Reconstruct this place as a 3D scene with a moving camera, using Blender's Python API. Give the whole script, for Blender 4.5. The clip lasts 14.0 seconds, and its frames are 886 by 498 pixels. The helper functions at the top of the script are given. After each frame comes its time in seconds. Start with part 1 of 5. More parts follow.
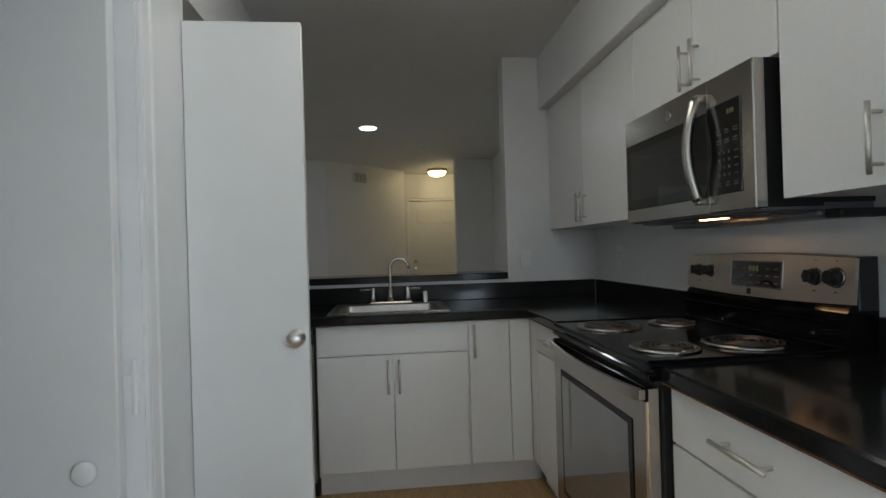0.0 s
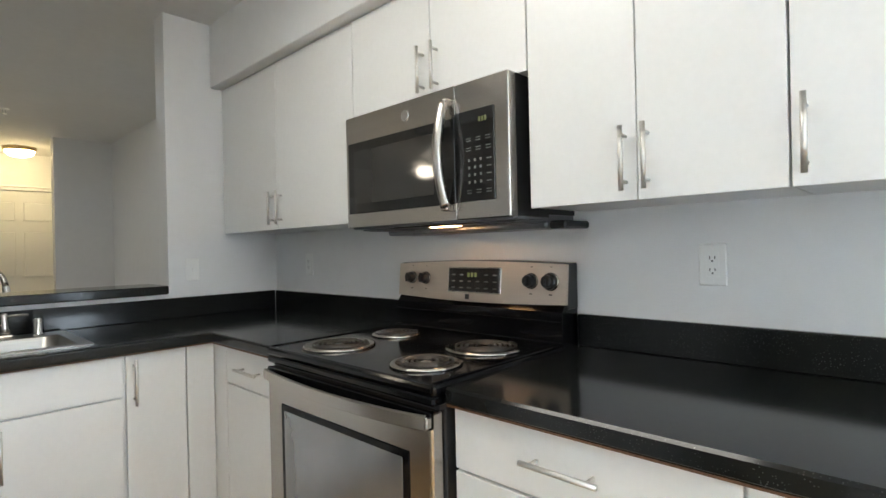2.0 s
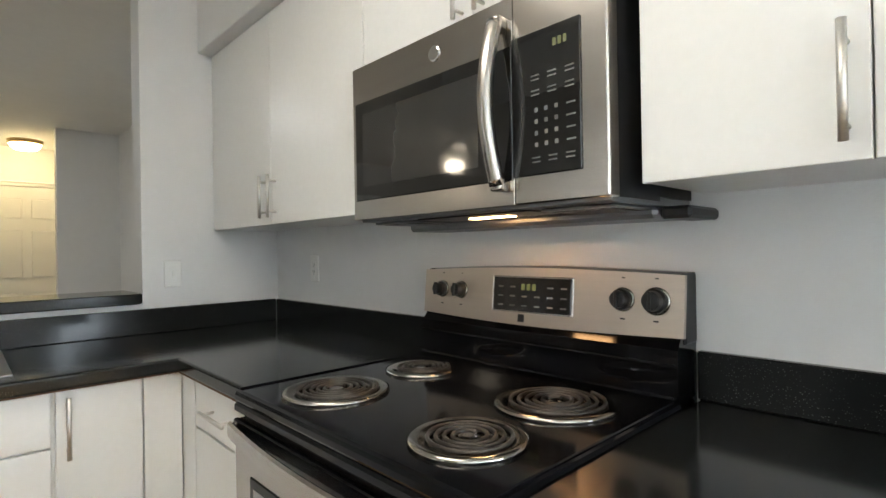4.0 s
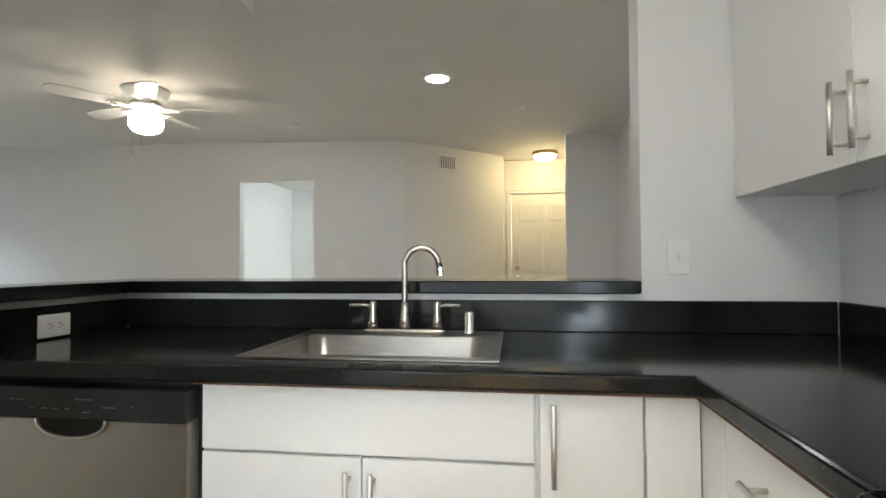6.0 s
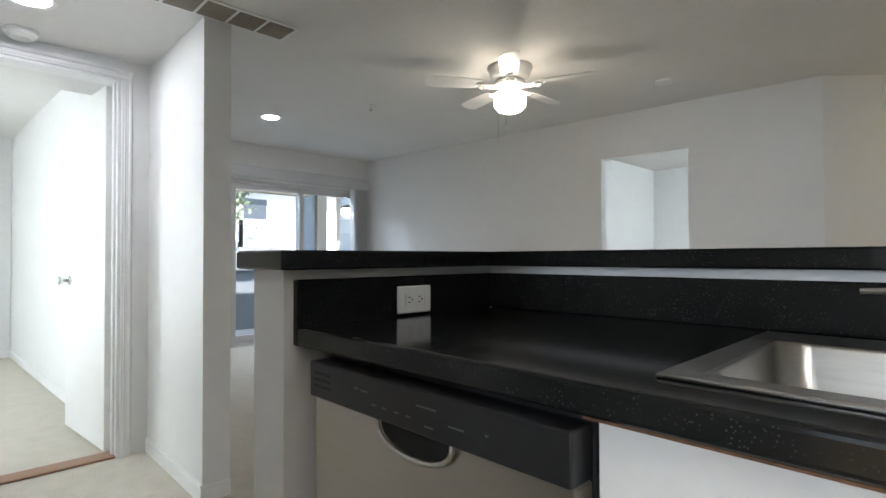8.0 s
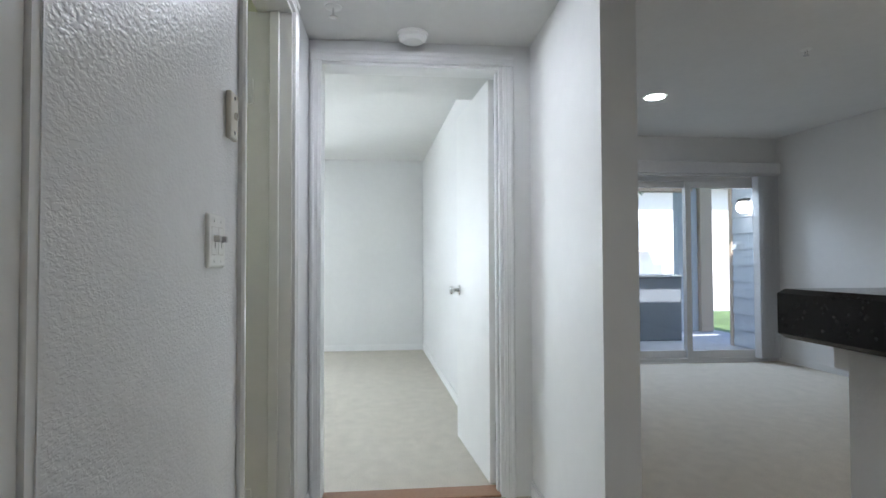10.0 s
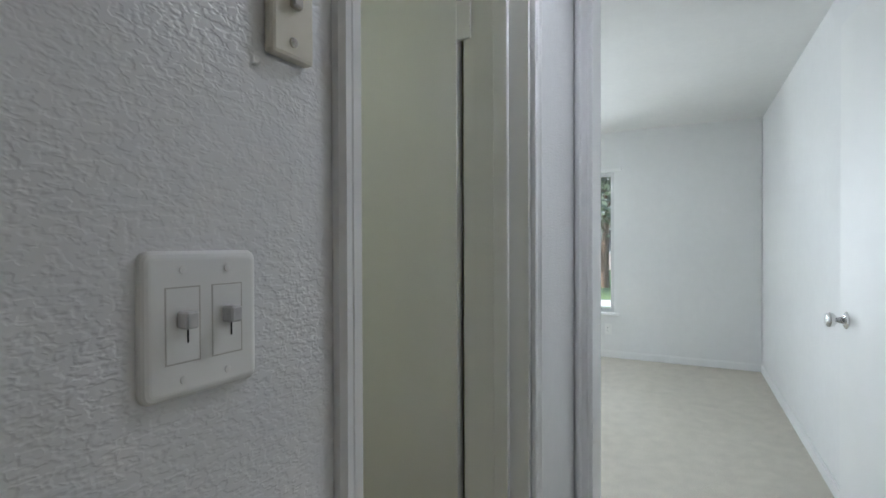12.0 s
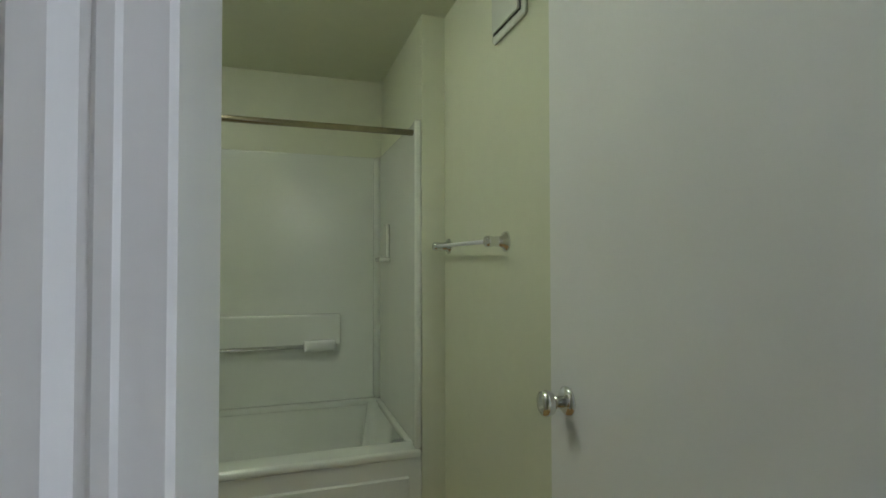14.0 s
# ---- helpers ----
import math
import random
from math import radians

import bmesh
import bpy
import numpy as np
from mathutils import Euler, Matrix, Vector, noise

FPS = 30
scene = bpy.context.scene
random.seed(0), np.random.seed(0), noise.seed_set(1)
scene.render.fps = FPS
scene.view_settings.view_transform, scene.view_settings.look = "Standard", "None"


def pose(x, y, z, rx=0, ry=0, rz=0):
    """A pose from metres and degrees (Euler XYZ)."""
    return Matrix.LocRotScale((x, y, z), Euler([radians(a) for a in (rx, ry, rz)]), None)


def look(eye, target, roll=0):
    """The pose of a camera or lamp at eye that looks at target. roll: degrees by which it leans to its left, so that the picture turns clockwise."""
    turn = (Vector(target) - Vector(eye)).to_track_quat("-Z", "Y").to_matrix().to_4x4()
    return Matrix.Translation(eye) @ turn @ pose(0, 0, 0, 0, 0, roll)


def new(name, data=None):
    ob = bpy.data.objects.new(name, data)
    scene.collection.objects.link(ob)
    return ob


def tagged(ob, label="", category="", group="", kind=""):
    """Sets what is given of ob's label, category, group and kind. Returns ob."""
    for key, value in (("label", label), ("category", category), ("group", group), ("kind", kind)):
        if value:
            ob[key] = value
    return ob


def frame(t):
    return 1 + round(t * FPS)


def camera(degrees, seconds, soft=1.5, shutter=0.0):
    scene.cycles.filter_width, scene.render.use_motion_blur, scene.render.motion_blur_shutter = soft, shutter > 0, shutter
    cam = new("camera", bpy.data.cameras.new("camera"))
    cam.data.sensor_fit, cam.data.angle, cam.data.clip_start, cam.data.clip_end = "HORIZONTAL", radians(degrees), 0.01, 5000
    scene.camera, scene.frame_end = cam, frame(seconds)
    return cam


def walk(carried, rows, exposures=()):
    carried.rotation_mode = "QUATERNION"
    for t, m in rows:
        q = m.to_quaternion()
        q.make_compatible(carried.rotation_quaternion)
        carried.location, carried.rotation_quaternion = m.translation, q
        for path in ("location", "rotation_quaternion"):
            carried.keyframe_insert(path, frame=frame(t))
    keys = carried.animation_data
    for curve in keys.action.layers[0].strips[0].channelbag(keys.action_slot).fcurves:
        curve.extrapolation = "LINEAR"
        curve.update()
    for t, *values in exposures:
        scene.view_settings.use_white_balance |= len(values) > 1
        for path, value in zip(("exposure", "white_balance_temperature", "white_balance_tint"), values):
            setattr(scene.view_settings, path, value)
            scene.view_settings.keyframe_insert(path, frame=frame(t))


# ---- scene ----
cam = camera(81.7, 14.0)
PATH = [
    (0, (0.537, 0.152, 1.242), (0.739, 2.142, 1.246), -1.7),
    (0.5, (0.522, 0.19, 1.247), (1.136, 2.093, 1.244), -2.2),
    (1, (0.469, 0.312, 1.239), (1.452, 2.053, 1.24), -2.0),
    (1.5, (0.419, 0.461, 1.246), (1.678, 2.015, 1.24), -1.7),
    (2, (0.361, 0.6, 1.246), (1.811, 1.977, 1.243), -1.3),
    (2.2, (0.34, 0.639, 1.237), (1.864, 1.934, 1.248), -1.2),
    (4.3, (0.781, 1.102, 1.244), (2.067, 2.635, 1.248), -0.8),
    (4.5, (0.803, 1.170, 1.243), (1.962, 2.800, 1.246), -0.8),
    (5, (0.869, 1.355, 1.208), (1.651, 3.195, 1.240), -0.45),
    (5.5, (0.895, 1.482, 1.198), (1.124, 3.468, 1.239), -0.2),
    (6, (0.869, 1.661, 1.151), (0.601, 3.643, 1.203), -0.3),
    (6.5, (0.808, 1.823, 1.105), (0.205, 3.729, 1.157), -0.3),
    (7, (0.751, 1.97, 1.084), (-0.164, 3.748, 1.131), -0.3),
    (7.5, (0.664, 2.084, 1.069), (-0.543, 3.678, 1.112), -0.3),
    (8, (0.472, 2.196, 1.071), (-0.959, 3.593, 1.104), -0.2),
    (8.5, (0.302, 2.284, 1.076), (-1.348, 3.413, 1.102), -0.3),
    (9, (0.128, 2.375, 1.095), (-1.727, 3.121, 1.104), -0.1),
    (9.2, (0.039, 2.391, 1.096), (-1.869, 2.991, 1.109), -0.1),
    (11.3, (-0.912, 2.311, 1.178), (-2.889, 2.009, 1.214), -0.4),
    (11.6, (-1.038, 2.319, 1.196), (-2.975, 1.817, 1.2), -0.5),
    (12, (-1.176, 2.354, 1.218), (-2.94, 1.412, 1.199), -0.2),
    (12.5, (-1.354, 2.359, 1.236), (-2.859, 1.042, 1.204), 0.3),
    (13.0, (-1.512, 2.318, 1.248), (-2.717, 0.721, 1.251), -0.6),
    (13.3, (-1.583, 2.294, 1.254), (-2.578, 0.558, 1.263), -0.5),
    (13.6, (-1.633, 2.249, 1.248), (-2.415, 0.409, 1.299), -0.5),
    (14.0, (-1.674, 2.145, 1.239), (-2.288, 0.242, 1.285), -0.1),
]
EXPOSE = [
    (0, 0.66, 6350, 9), (0.5, 1.05, 6650, 9), (1.0, 1.48, 6700, 10), (1.5, 1.80, 6650, 10), (2.0, 2.10, 6550, 10),
    (4.5, 2.32, 6850, 10), (5.5, 2.42, 6800, 10), (6.5, 2.36, 6650, 10), (7.5, 2.29, 6450, 11), (8.3, 2.18, 6300, 12), (9.2, 2.09, 6150, 12),
    (11.3, 1.32, 6100, 12), (12.5, 1.42, 6050, 11), (14.0, 1.56, 5950, 11)]
walk(cam, [(t, look(eye, target, roll)) for t, eye, target, roll in PATH], EXPOSE)

# ---- world and daylight ----
world = bpy.data.worlds.new("sky")
scene.world = world
world.use_nodes = True
wn = world.node_tree
sky = wn.nodes.new("ShaderNodeTexSky")
sky.sky_type = "NISHITA"
sky.sun_disc = False
sky.sun_elevation = radians(50)
sky.sun_rotation = radians(116)
wn.links.new(sky.outputs[0], wn.nodes["Background"].inputs[0])
wn.nodes["Background"].inputs[1].default_value = 0.15
sun = new("sun", bpy.data.lights.new("sun", "SUN"))
sun.data.energy = 4.0
sun.data.angle = radians(0.5)
sun.data.color = (1.0, 0.96, 0.9)
sun.matrix_world = look((0, 0, 30), (-0.60 * 20, 0.30 * 20, 30 - 0.8 * 20))


def window_light(name, eye, target, wide, high, watts, colour):
    """Daylight entering through one opening."""
    ob = new(name, bpy.data.lights.new(name, "AREA"))
    ob.data.shape, ob.data.size, ob.data.size_y = "RECTANGLE", wide, high
    ob.data.energy, ob.data.color = watts, colour
    ob.matrix_world = look(eye, target)
    return ob


window_light("slider_daylight", (-6.60, 5.50, 2.55), (-3.0, 5.2, 0.0), 1.3, 0.5, 11, (0.72, 0.86, 1.0))
window_light("bedroom_daylight", (-6.99, 0.10, 1.23), (-4.6, -1.2, 1.6), 0.95, 1.35, 37, (0.88, 0.97, 1.0))
window_light("dining_daylight", (1.97, -1.60, 1.57), (0.2, -0.8, 1.2), 1.35, 1.0, 34, (0.74, 0.87, 1.0))

# ---- materials ----


def material(name, colour, rough=0.5, metal=0.0, grain=0.0, grain_size=40.0, stain=0.0, stain_size=2.0, bump=0.0, bump_size=200.0, coat=0.0, stretch=(1, 1, 1), spec=0.5):
    mat = bpy.data.materials.new(name)
    mat.use_nodes = True
    nt = mat.node_tree
    b = nt.nodes["Principled BSDF"]
    b.inputs["Base Color"].default_value = (*colour, 1)
    b.inputs["Roughness"].default_value = rough
    b.inputs["Metallic"].default_value = metal
    b.inputs["Coat Weight"].default_value = coat
    b.inputs["Specular IOR Level"].default_value = spec
    pos = nt.nodes.new("ShaderNodeNewGeometry").outputs["Position"]
    mp = nt.nodes.new("ShaderNodeMapping")
    mp.inputs["Scale"].default_value = stretch
    nt.links.new(pos, mp.inputs[0])
    last = None
    for amount, size in ((grain, grain_size), (stain, stain_size)):
        if amount:
            n = nt.nodes.new("ShaderNodeTexNoise")
            n.inputs["Scale"].default_value = size
            n.inputs["Detail"].default_value = 4
            nt.links.new(mp.outputs[0], n.inputs["Vector"])
            r = nt.nodes.new("ShaderNodeMapRange")
            r.inputs[1].default_value, r.inputs[2].default_value = 0.3, 0.7
            r.inputs[3].default_value, r.inputs[4].default_value = 1 - amount, 1 + amount
            nt.links.new(n.outputs[0], r.inputs[0])
            mx = nt.nodes.new("ShaderNodeMix")
            mx.data_type, mx.blend_type = "RGBA", "MULTIPLY"
            mx.inputs[0].default_value = 1
            mx.inputs[6].default_value = (*colour, 1)
            if last:
                nt.links.new(last, mx.inputs[6])
            nt.links.new(r.outputs[0], mx.inputs[7])
            last = mx.outputs[2]
    if last:
        nt.links.new(last, b.inputs["Base Color"])
    if bump:
        n = nt.nodes.new("ShaderNodeTexNoise")
        n.inputs["Scale"].default_value = bump_size
        n.inputs["Detail"].default_value = 3
        nt.links.new(mp.outputs[0], n.inputs["Vector"])
        bp = nt.nodes.new("ShaderNodeBump")
        bp.inputs["Strength"].default_value = bump
        bp.inputs["Distance"].default_value = 0.002
        nt.links.new(n.outputs[0], bp.inputs["Height"])
        nt.links.new(bp.outputs[0], b.inputs["Normal"])
    return mat


def glow(name, colour, strength, base=0.8):
    mat = bpy.data.materials.new(name)
    mat.use_nodes = True
    b = mat.node_tree.nodes["Principled BSDF"]
    b.inputs["Base Color"].default_value = (base, base, base, 1)
    b.inputs["Emission Color"].default_value = (*colour, 1)
    b.inputs["Emission Strength"].default_value = strength
    return mat


def knockdown(name, colour, size, strength, rough):
    """Trowelled plaster: flat-topped blobs over a smooth ground, under satin paint."""
    mat = material(name, colour, rough, grain=0.02, grain_size=30, stain=0.03, stain_size=1.5)
    nt = mat.node_tree
    b = nt.nodes["Principled BSDF"]
    pos = nt.nodes.new("ShaderNodeNewGeometry").outputs["Position"]
    n = nt.nodes.new("ShaderNodeTexNoise")
    n.inputs["Scale"].default_value = size
    n.inputs["Detail"].default_value = 1.2
    n.inputs["Distortion"].default_value = 0.25
    mp = nt.nodes.new("ShaderNodeMapping")
    mp.inputs["Scale"].default_value = (1, 1, 1.6)
    nt.links.new(pos, mp.inputs[0])
    nt.links.new(mp.outputs[0], n.inputs["Vector"])
    r = nt.nodes.new("ShaderNodeMapRange")
    r.interpolation_type = "SMOOTHSTEP"
    r.inputs[1].default_value, r.inputs[2].default_value = 0.36, 0.62
    nt.links.new(n.outputs[0], r.inputs[0])
    bp = nt.nodes.new("ShaderNodeBump")
    bp.inputs["Strength"].default_value = strength
    bp.inputs["Distance"].default_value = 0.0022
    nt.links.new(r.outputs[0], bp.inputs["Height"])
    nt.links.new(bp.outputs[0], b.inputs["Normal"])
    return mat


def speckled(name, base, fleck, rough):
    """Dark laminate with pale flecks."""
    mat = material(name, base, rough, stain=0.15, stain_size=3, spec=0.30)
    nt = mat.node_tree
    b = nt.nodes["Principled BSDF"]
    pos = nt.nodes.new("ShaderNodeNewGeometry").outputs["Position"]
    v = nt.nodes.new("ShaderNodeTexVoronoi")
    v.inputs["Scale"].default_value = 195
    nt.links.new(pos, v.inputs["Vector"])
    r = nt.nodes.new("ShaderNodeMapRange")
    r.inputs[1].default_value, r.inputs[2].default_value = 0.15, 0.25
    r.inputs[3].default_value, r.inputs[4].default_value = 1, 0
    nt.links.new(v.outputs["Distance"], r.inputs[0])
    n = nt.nodes.new("ShaderNodeTexNoise")
    n.inputs["Scale"].default_value = 25
    nt.links.new(pos, n.inputs["Vector"])
    r2 = nt.nodes.new("ShaderNodeMapRange")
    r2.inputs[1].default_value, r2.inputs[2].default_value = 0.36, 0.64
    nt.links.new(n.outputs[0], r2.inputs[0])
    mul = nt.nodes.new("ShaderNodeMath")
    mul.operation = "MULTIPLY"
    nt.links.new(r.outputs[0], mul.inputs[0])
    nt.links.new(r2.outputs[0], mul.inputs[1])
    mx = nt.nodes.new("ShaderNodeMix")
    mx.data_type = "RGBA"
    mx.inputs[6].default_value = (*base, 1)
    mx.inputs[7].default_value = (*fleck, 1)
    nt.links.new(mul.outputs[0], mx.inputs[0])
    nt.links.new(mx.outputs[2], b.inputs["Base Color"])
    return mat


def carpet(name, colour):
    mat = material(name, colour, 0.95, grain=0.25, grain_size=220, stain=0.06, stain_size=11, spec=0.1)
    nt = mat.node_tree
    b = nt.nodes["Principled BSDF"]
    pos = nt.nodes.new("ShaderNodeNewGeometry").outputs["Position"]
    n = nt.nodes.new("ShaderNodeTexNoise")
    n.inputs["Scale"].default_value = 120
    n.inputs["Detail"].default_value = 6
    nt.links.new(pos, n.inputs["Vector"])
    bp = nt.nodes.new("ShaderNodeBump")
    bp.inputs["Strength"].default_value = 0.8
    bp.inputs["Distance"].default_value = 0.006
    nt.links.new(n.outputs[0], bp.inputs["Height"])
    nt.links.new(bp.outputs[0], b.inputs["Normal"])
    return mat


def glass(name, tint=(1, 1, 1)):
    mat = bpy.data.materials.new(name)
    mat.use_nodes = True
    b = mat.node_tree.nodes["Principled BSDF"]
    b.inputs["Base Color"].default_value = (*tint, 1)
    b.inputs["Roughness"].default_value = 0.0
    b.inputs["Transmission Weight"].default_value = 1.0
    b.inputs["IOR"].default_value = 1.45
    return mat


M_WALL = material("wall_paint", (0.76, 0.76, 0.755), 0.55, grain=0.012, grain_size=14, stain=0.02, stain_size=1.2, bump=0.25, bump_size=170)
M_HALL = knockdown("textured_wall_paint", (0.76, 0.76, 0.765), 112, 0.24, 0.30)
M_CEIL = material("ceiling_paint", (0.74, 0.735, 0.72), 0.7, grain=0.015, grain_size=20, stain=0.02, bump=0.3, bump_size=140)
M_BATH = material("bathroom_paint", (0.65, 0.665, 0.50), 0.45, grain=0.012, grain_size=18, stain=0.025, stain_size=1.5, bump=0.2, bump_size=150)
M_TRIM = material("trim_gloss_paint", (0.80, 0.80, 0.795), 0.3, stain=0.03, stain_size=6, bump=0.08, bump_size=60)
M_DOOR = material("door_paint", (0.78, 0.78, 0.765), 0.5, stain=0.025, stain_size=3, bump=0.06, bump_size=90)
M_CAB = material("cabinet_laminate", (0.81, 0.805, 0.785), 0.3, grain=0.012, grain_size=60, stain=0.015, stain_size=2.5, bump=0.03, bump_size=300)
M_GROOVESHADE = material("groove_shadow", (0.55, 0.53, 0.50), 0.5, stain=0.05)
M_COUNTER = speckled("black_laminate", (0.010, 0.0105, 0.0105), (0.085, 0.088, 0.087), 0.12)
M_STEEL = material("stainless_steel", (0.47, 0.44, 0.405), 0.22, 1.0, grain=0.025, grain_size=90, bump=0.05, bump_size=500, stretch=(1, 0.04, 1))
M_STEELX = material("stainless_front", (0.52, 0.485, 0.44), 0.30, 1.0, grain=0.02, grain_size=90, bump=0.05, bump_size=500, stretch=(0.04, 1, 1))
# range panel steel; its warm tint paints in the task lamp's reflection
M_PANEL = material("brushed_lit_panel", (0.56, 0.485, 0.415), 0.36, 1.0, grain=0.03, grain_size=90, bump=0.05, bump_size=500, stretch=(1, 0.04, 1))
M_SINK = material("sink_steel", (0.40, 0.385, 0.36), 0.28, 1.0, grain=0.06, grain_size=120, bump=0.04, bump_size=300, stretch=(0.1, 1, 1))
M_NICKEL = material("brushed_nickel", (0.55, 0.52, 0.47), 0.25, 1.0, grain=0.04, grain_size=200)
M_PULL = material("satin_nickel", (0.70, 0.68, 0.64), 0.42, 1.0, grain=0.04, grain_size=200)
M_CHROME = material("chrome", (0.75, 0.75, 0.75), 0.08, 1.0, stain=0.03, stain_size=20)
M_BOWL = material("worn_chrome", (0.42, 0.40, 0.37), 0.14, 1.0, stain=0.12, stain_size=25)
M_BLACK = material("black_enamel", (0.004, 0.004, 0.005), 0.10, stain=0.2, stain_size=8, spec=0.22)
M_BLKPL = material("black_plastic", (0.018, 0.018, 0.019), 0.35, grain=0.1, grain_size=80, spec=0.35)
M_BLKGL = material("black_glass", (0.012, 0.0115, 0.011), 0.05, stain=0.1, stain_size=5, coat=0.2)
M_MESH = material("window_screen", (0.035, 0.034, 0.032), 0.06, stain=0.1, stain_size=5, coat=0.5)
M_OVGL = material("oven_glass", (0.27, 0.275, 0.285), 0.05, 0.55, stain=0.1, stain_size=5, coat=1.0)
M_COIL = material("burner_coil", (0.07, 0.062, 0.055), 0.42, 0.6, grain=0.3, grain_size=60)
M_PLATE = material("white_plastic", (0.82, 0.82, 0.80), 0.3, stain=0.02, stain_size=15)
M_TOGGLE = material("worn_toggle", (0.55, 0.55, 0.55), 0.4, grain=0.05, grain_size=300, stain=0.05, stain_size=60)
M_ALMOND = material("aged_plastic", (0.70, 0.66, 0.56), 0.4, stain=0.06, stain_size=25)
# near-black that paints the shade inside dishwasher hollows
M_HOLLOWDARK = material("hollow_shade", (0.004, 0.004, 0.004), 0.7, grain=0.1)
M_SLOT = material("dark_slot", (0.02, 0.02, 0.02), 0.6, grain=0.1)
M_VINYL = material("wood_vinyl", (0.42, 0.26, 0.10), 0.35, grain=0.22, grain_size=14, stain=0.12, stain_size=3, stretch=(8, 1, 1), bump=0.1, bump_size=120)
M_CARPET = carpet("beige_carpet", (0.58, 0.54, 0.47))
M_THRESH = material("wood_threshold", (0.30, 0.16, 0.09), 0.45, grain=0.2, grain_size=60, stretch=(6, 1, 1))
M_TUB = material("tub_acrylic", (0.72, 0.74, 0.66), 0.16, stain=0.02, stain_size=4)
M_GLASS = glass("clear_glass")
M_SIDE = material("grey_metal", (0.20, 0.21, 0.22), 0.4, 0.6, stain=0.05)
M_TASK = glow("task_lamp", (1.0, 0.56, 0.25), 10)
M_KITLIGHT = glow("kitchen_diffuser", (1.0, 0.97, 0.89), 2.7)
M_TEXT = material("pale_print", (0.13, 0.132, 0.13), 0.5, grain=0.05)
M_LED = glow("green_digits", (0.45, 0.50, 0.14), 0.05, 0.02)
M_FANLIGHT = glow("lit_globe", (1.0, 0.88, 0.70), 5.5)
M_PORCH = glow("porch_globe", (1.0, 0.97, 0.92), 2.5)
M_WARM = glow("warm_bowl", (1.0, 0.78, 0.40), 8.5)
M_BATHFILL = glow("bathroom_fill_glow", (0.96, 1.0, 0.80), 9.3)
M_FARFILL = glow("far_fill_glow", (0.86, 0.96, 1.0), 36)
M_BRASS = material("brass", (0.62, 0.45, 0.22), 0.25, 1.0, stain=0.05, stain_size=12)
M_ROD = material("aged_rod", (0.40, 0.35, 0.24), 0.25, 1.0, stain=0.08, stain_size=15)
M_HALLCAN = glow("hall_can_lamp", (0.90, 0.93, 1.0), 30)
M_CAN = glow("can_lamp", (0.90, 0.95, 1.0), 32)
M_BLIND = material("vertical_blind", (0.62, 0.62, 0.63), 0.6, grain=0.03, grain_size=40, stain=0.03)
M_ALU = material("white_aluminium", (0.62, 0.62, 0.62), 0.35, 0.2, stain=0.04)
M_SIDING = material("grey_siding", (0.42, 0.45, 0.49), 0.7, grain=0.05, grain_size=20, stain=0.06)
M_STUCCO = material("pale_stucco", (0.62, 0.62, 0.60), 0.85, grain=0.05, grain_size=10, stain=0.05, stain_size=0.5)
M_POST = material("tan_post", (0.45, 0.36, 0.28), 0.7, grain=0.1, grain_size=20)
M_ROOF = material("roof_shingle", (0.12, 0.11, 0.11), 0.9, grain=0.3, grain_size=8)
M_LEAF = material("leaves", (0.095, 0.125, 0.075), 0.45, grain=0.4, grain_size=2)
M_BARK = material("bark", (0.12, 0.08, 0.05), 0.9, grain=0.3, grain_size=12)
M_GRASS = material("lawn", (0.08, 0.13, 0.04), 0.9, grain=0.35, grain_size=3, stain=0.2, stain_size=0.3)
M_CONC = material("concrete", (0.40, 0.40, 0.42), 0.85, grain=0.08, grain_size=15, stain=0.1, stain_size=1)
M_WINDARK = material("far_window", (0.05, 0.06, 0.08), 0.1, grain=0.1)
M_DUST = material("dusty_filter", (0.27, 0.235, 0.20), 0.9, grain=0.2, grain_size=150, stain=0.1, stain_size=8)
M_PATIOWALL = material("dark_grey_stucco", (0.15, 0.17, 0.195), 0.85, grain=0.08, grain_size=40, stain=0.08, stain_size=2)
M_BOARD = material("raw_board", (0.15, 0.072, 0.036), 0.8, grain=0.25, grain_size=90)
M_BRICK = material("red_stucco", (0.30, 0.255, 0.24), 0.85, grain=0.1, grain_size=6)

# ---- mesh helpers ----


def part(name, bm, mat, parent=None, label="", smooth=False):
    me = bpy.data.meshes.new(name)
    bmesh.ops.recalc_face_normals(bm, faces=bm.faces)
    bm.to_mesh(me)
    bm.free()
    me.materials.append(mat)
    if smooth:
        me.shade_smooth()
    ob = new(name, me)
    if parent is not None:
        ob.parent = parent
        ob.matrix_parent_inverse = Matrix.Translation(parent.location).inverted()
    if label:
        ob["label"] = label
    return ob


def thing(name, label, category, at, group="", kind=""):
    ob = new(name)
    ob.empty_display_size = 0.05
    ob.location = at
    return tagged(ob, label, category, group, kind)


def fixed(name, bm, mat, label="", category=""):
    """A piece of the setting, one mesh."""
    return tagged(part(name, bm, mat), label, category, "", "structure")


def box(*dims, bevel=0.0, bm=None, seg=1):
    """Axis-aligned box x0, x1, y0, y1, z0, z1, with chamfered edges."""
    x0, x1, y0, y1, z0, z1 = dims
    one = bmesh.new()
    bmesh.ops.create_cube(one, size=1)
    for v in one.verts:
        v.co = ((x0 + x1) / 2 + v.co.x * (x1 - x0), (y0 + y1) / 2 + v.co.y * (y1 - y0), (z0 + z1) / 2 + v.co.z * (z1 - z0))
    if bevel:
        bmesh.ops.bevel(one, geom=one.edges[:], offset=bevel, segments=seg, affect="EDGES", profile=0.5)
    return joined(bm, one)


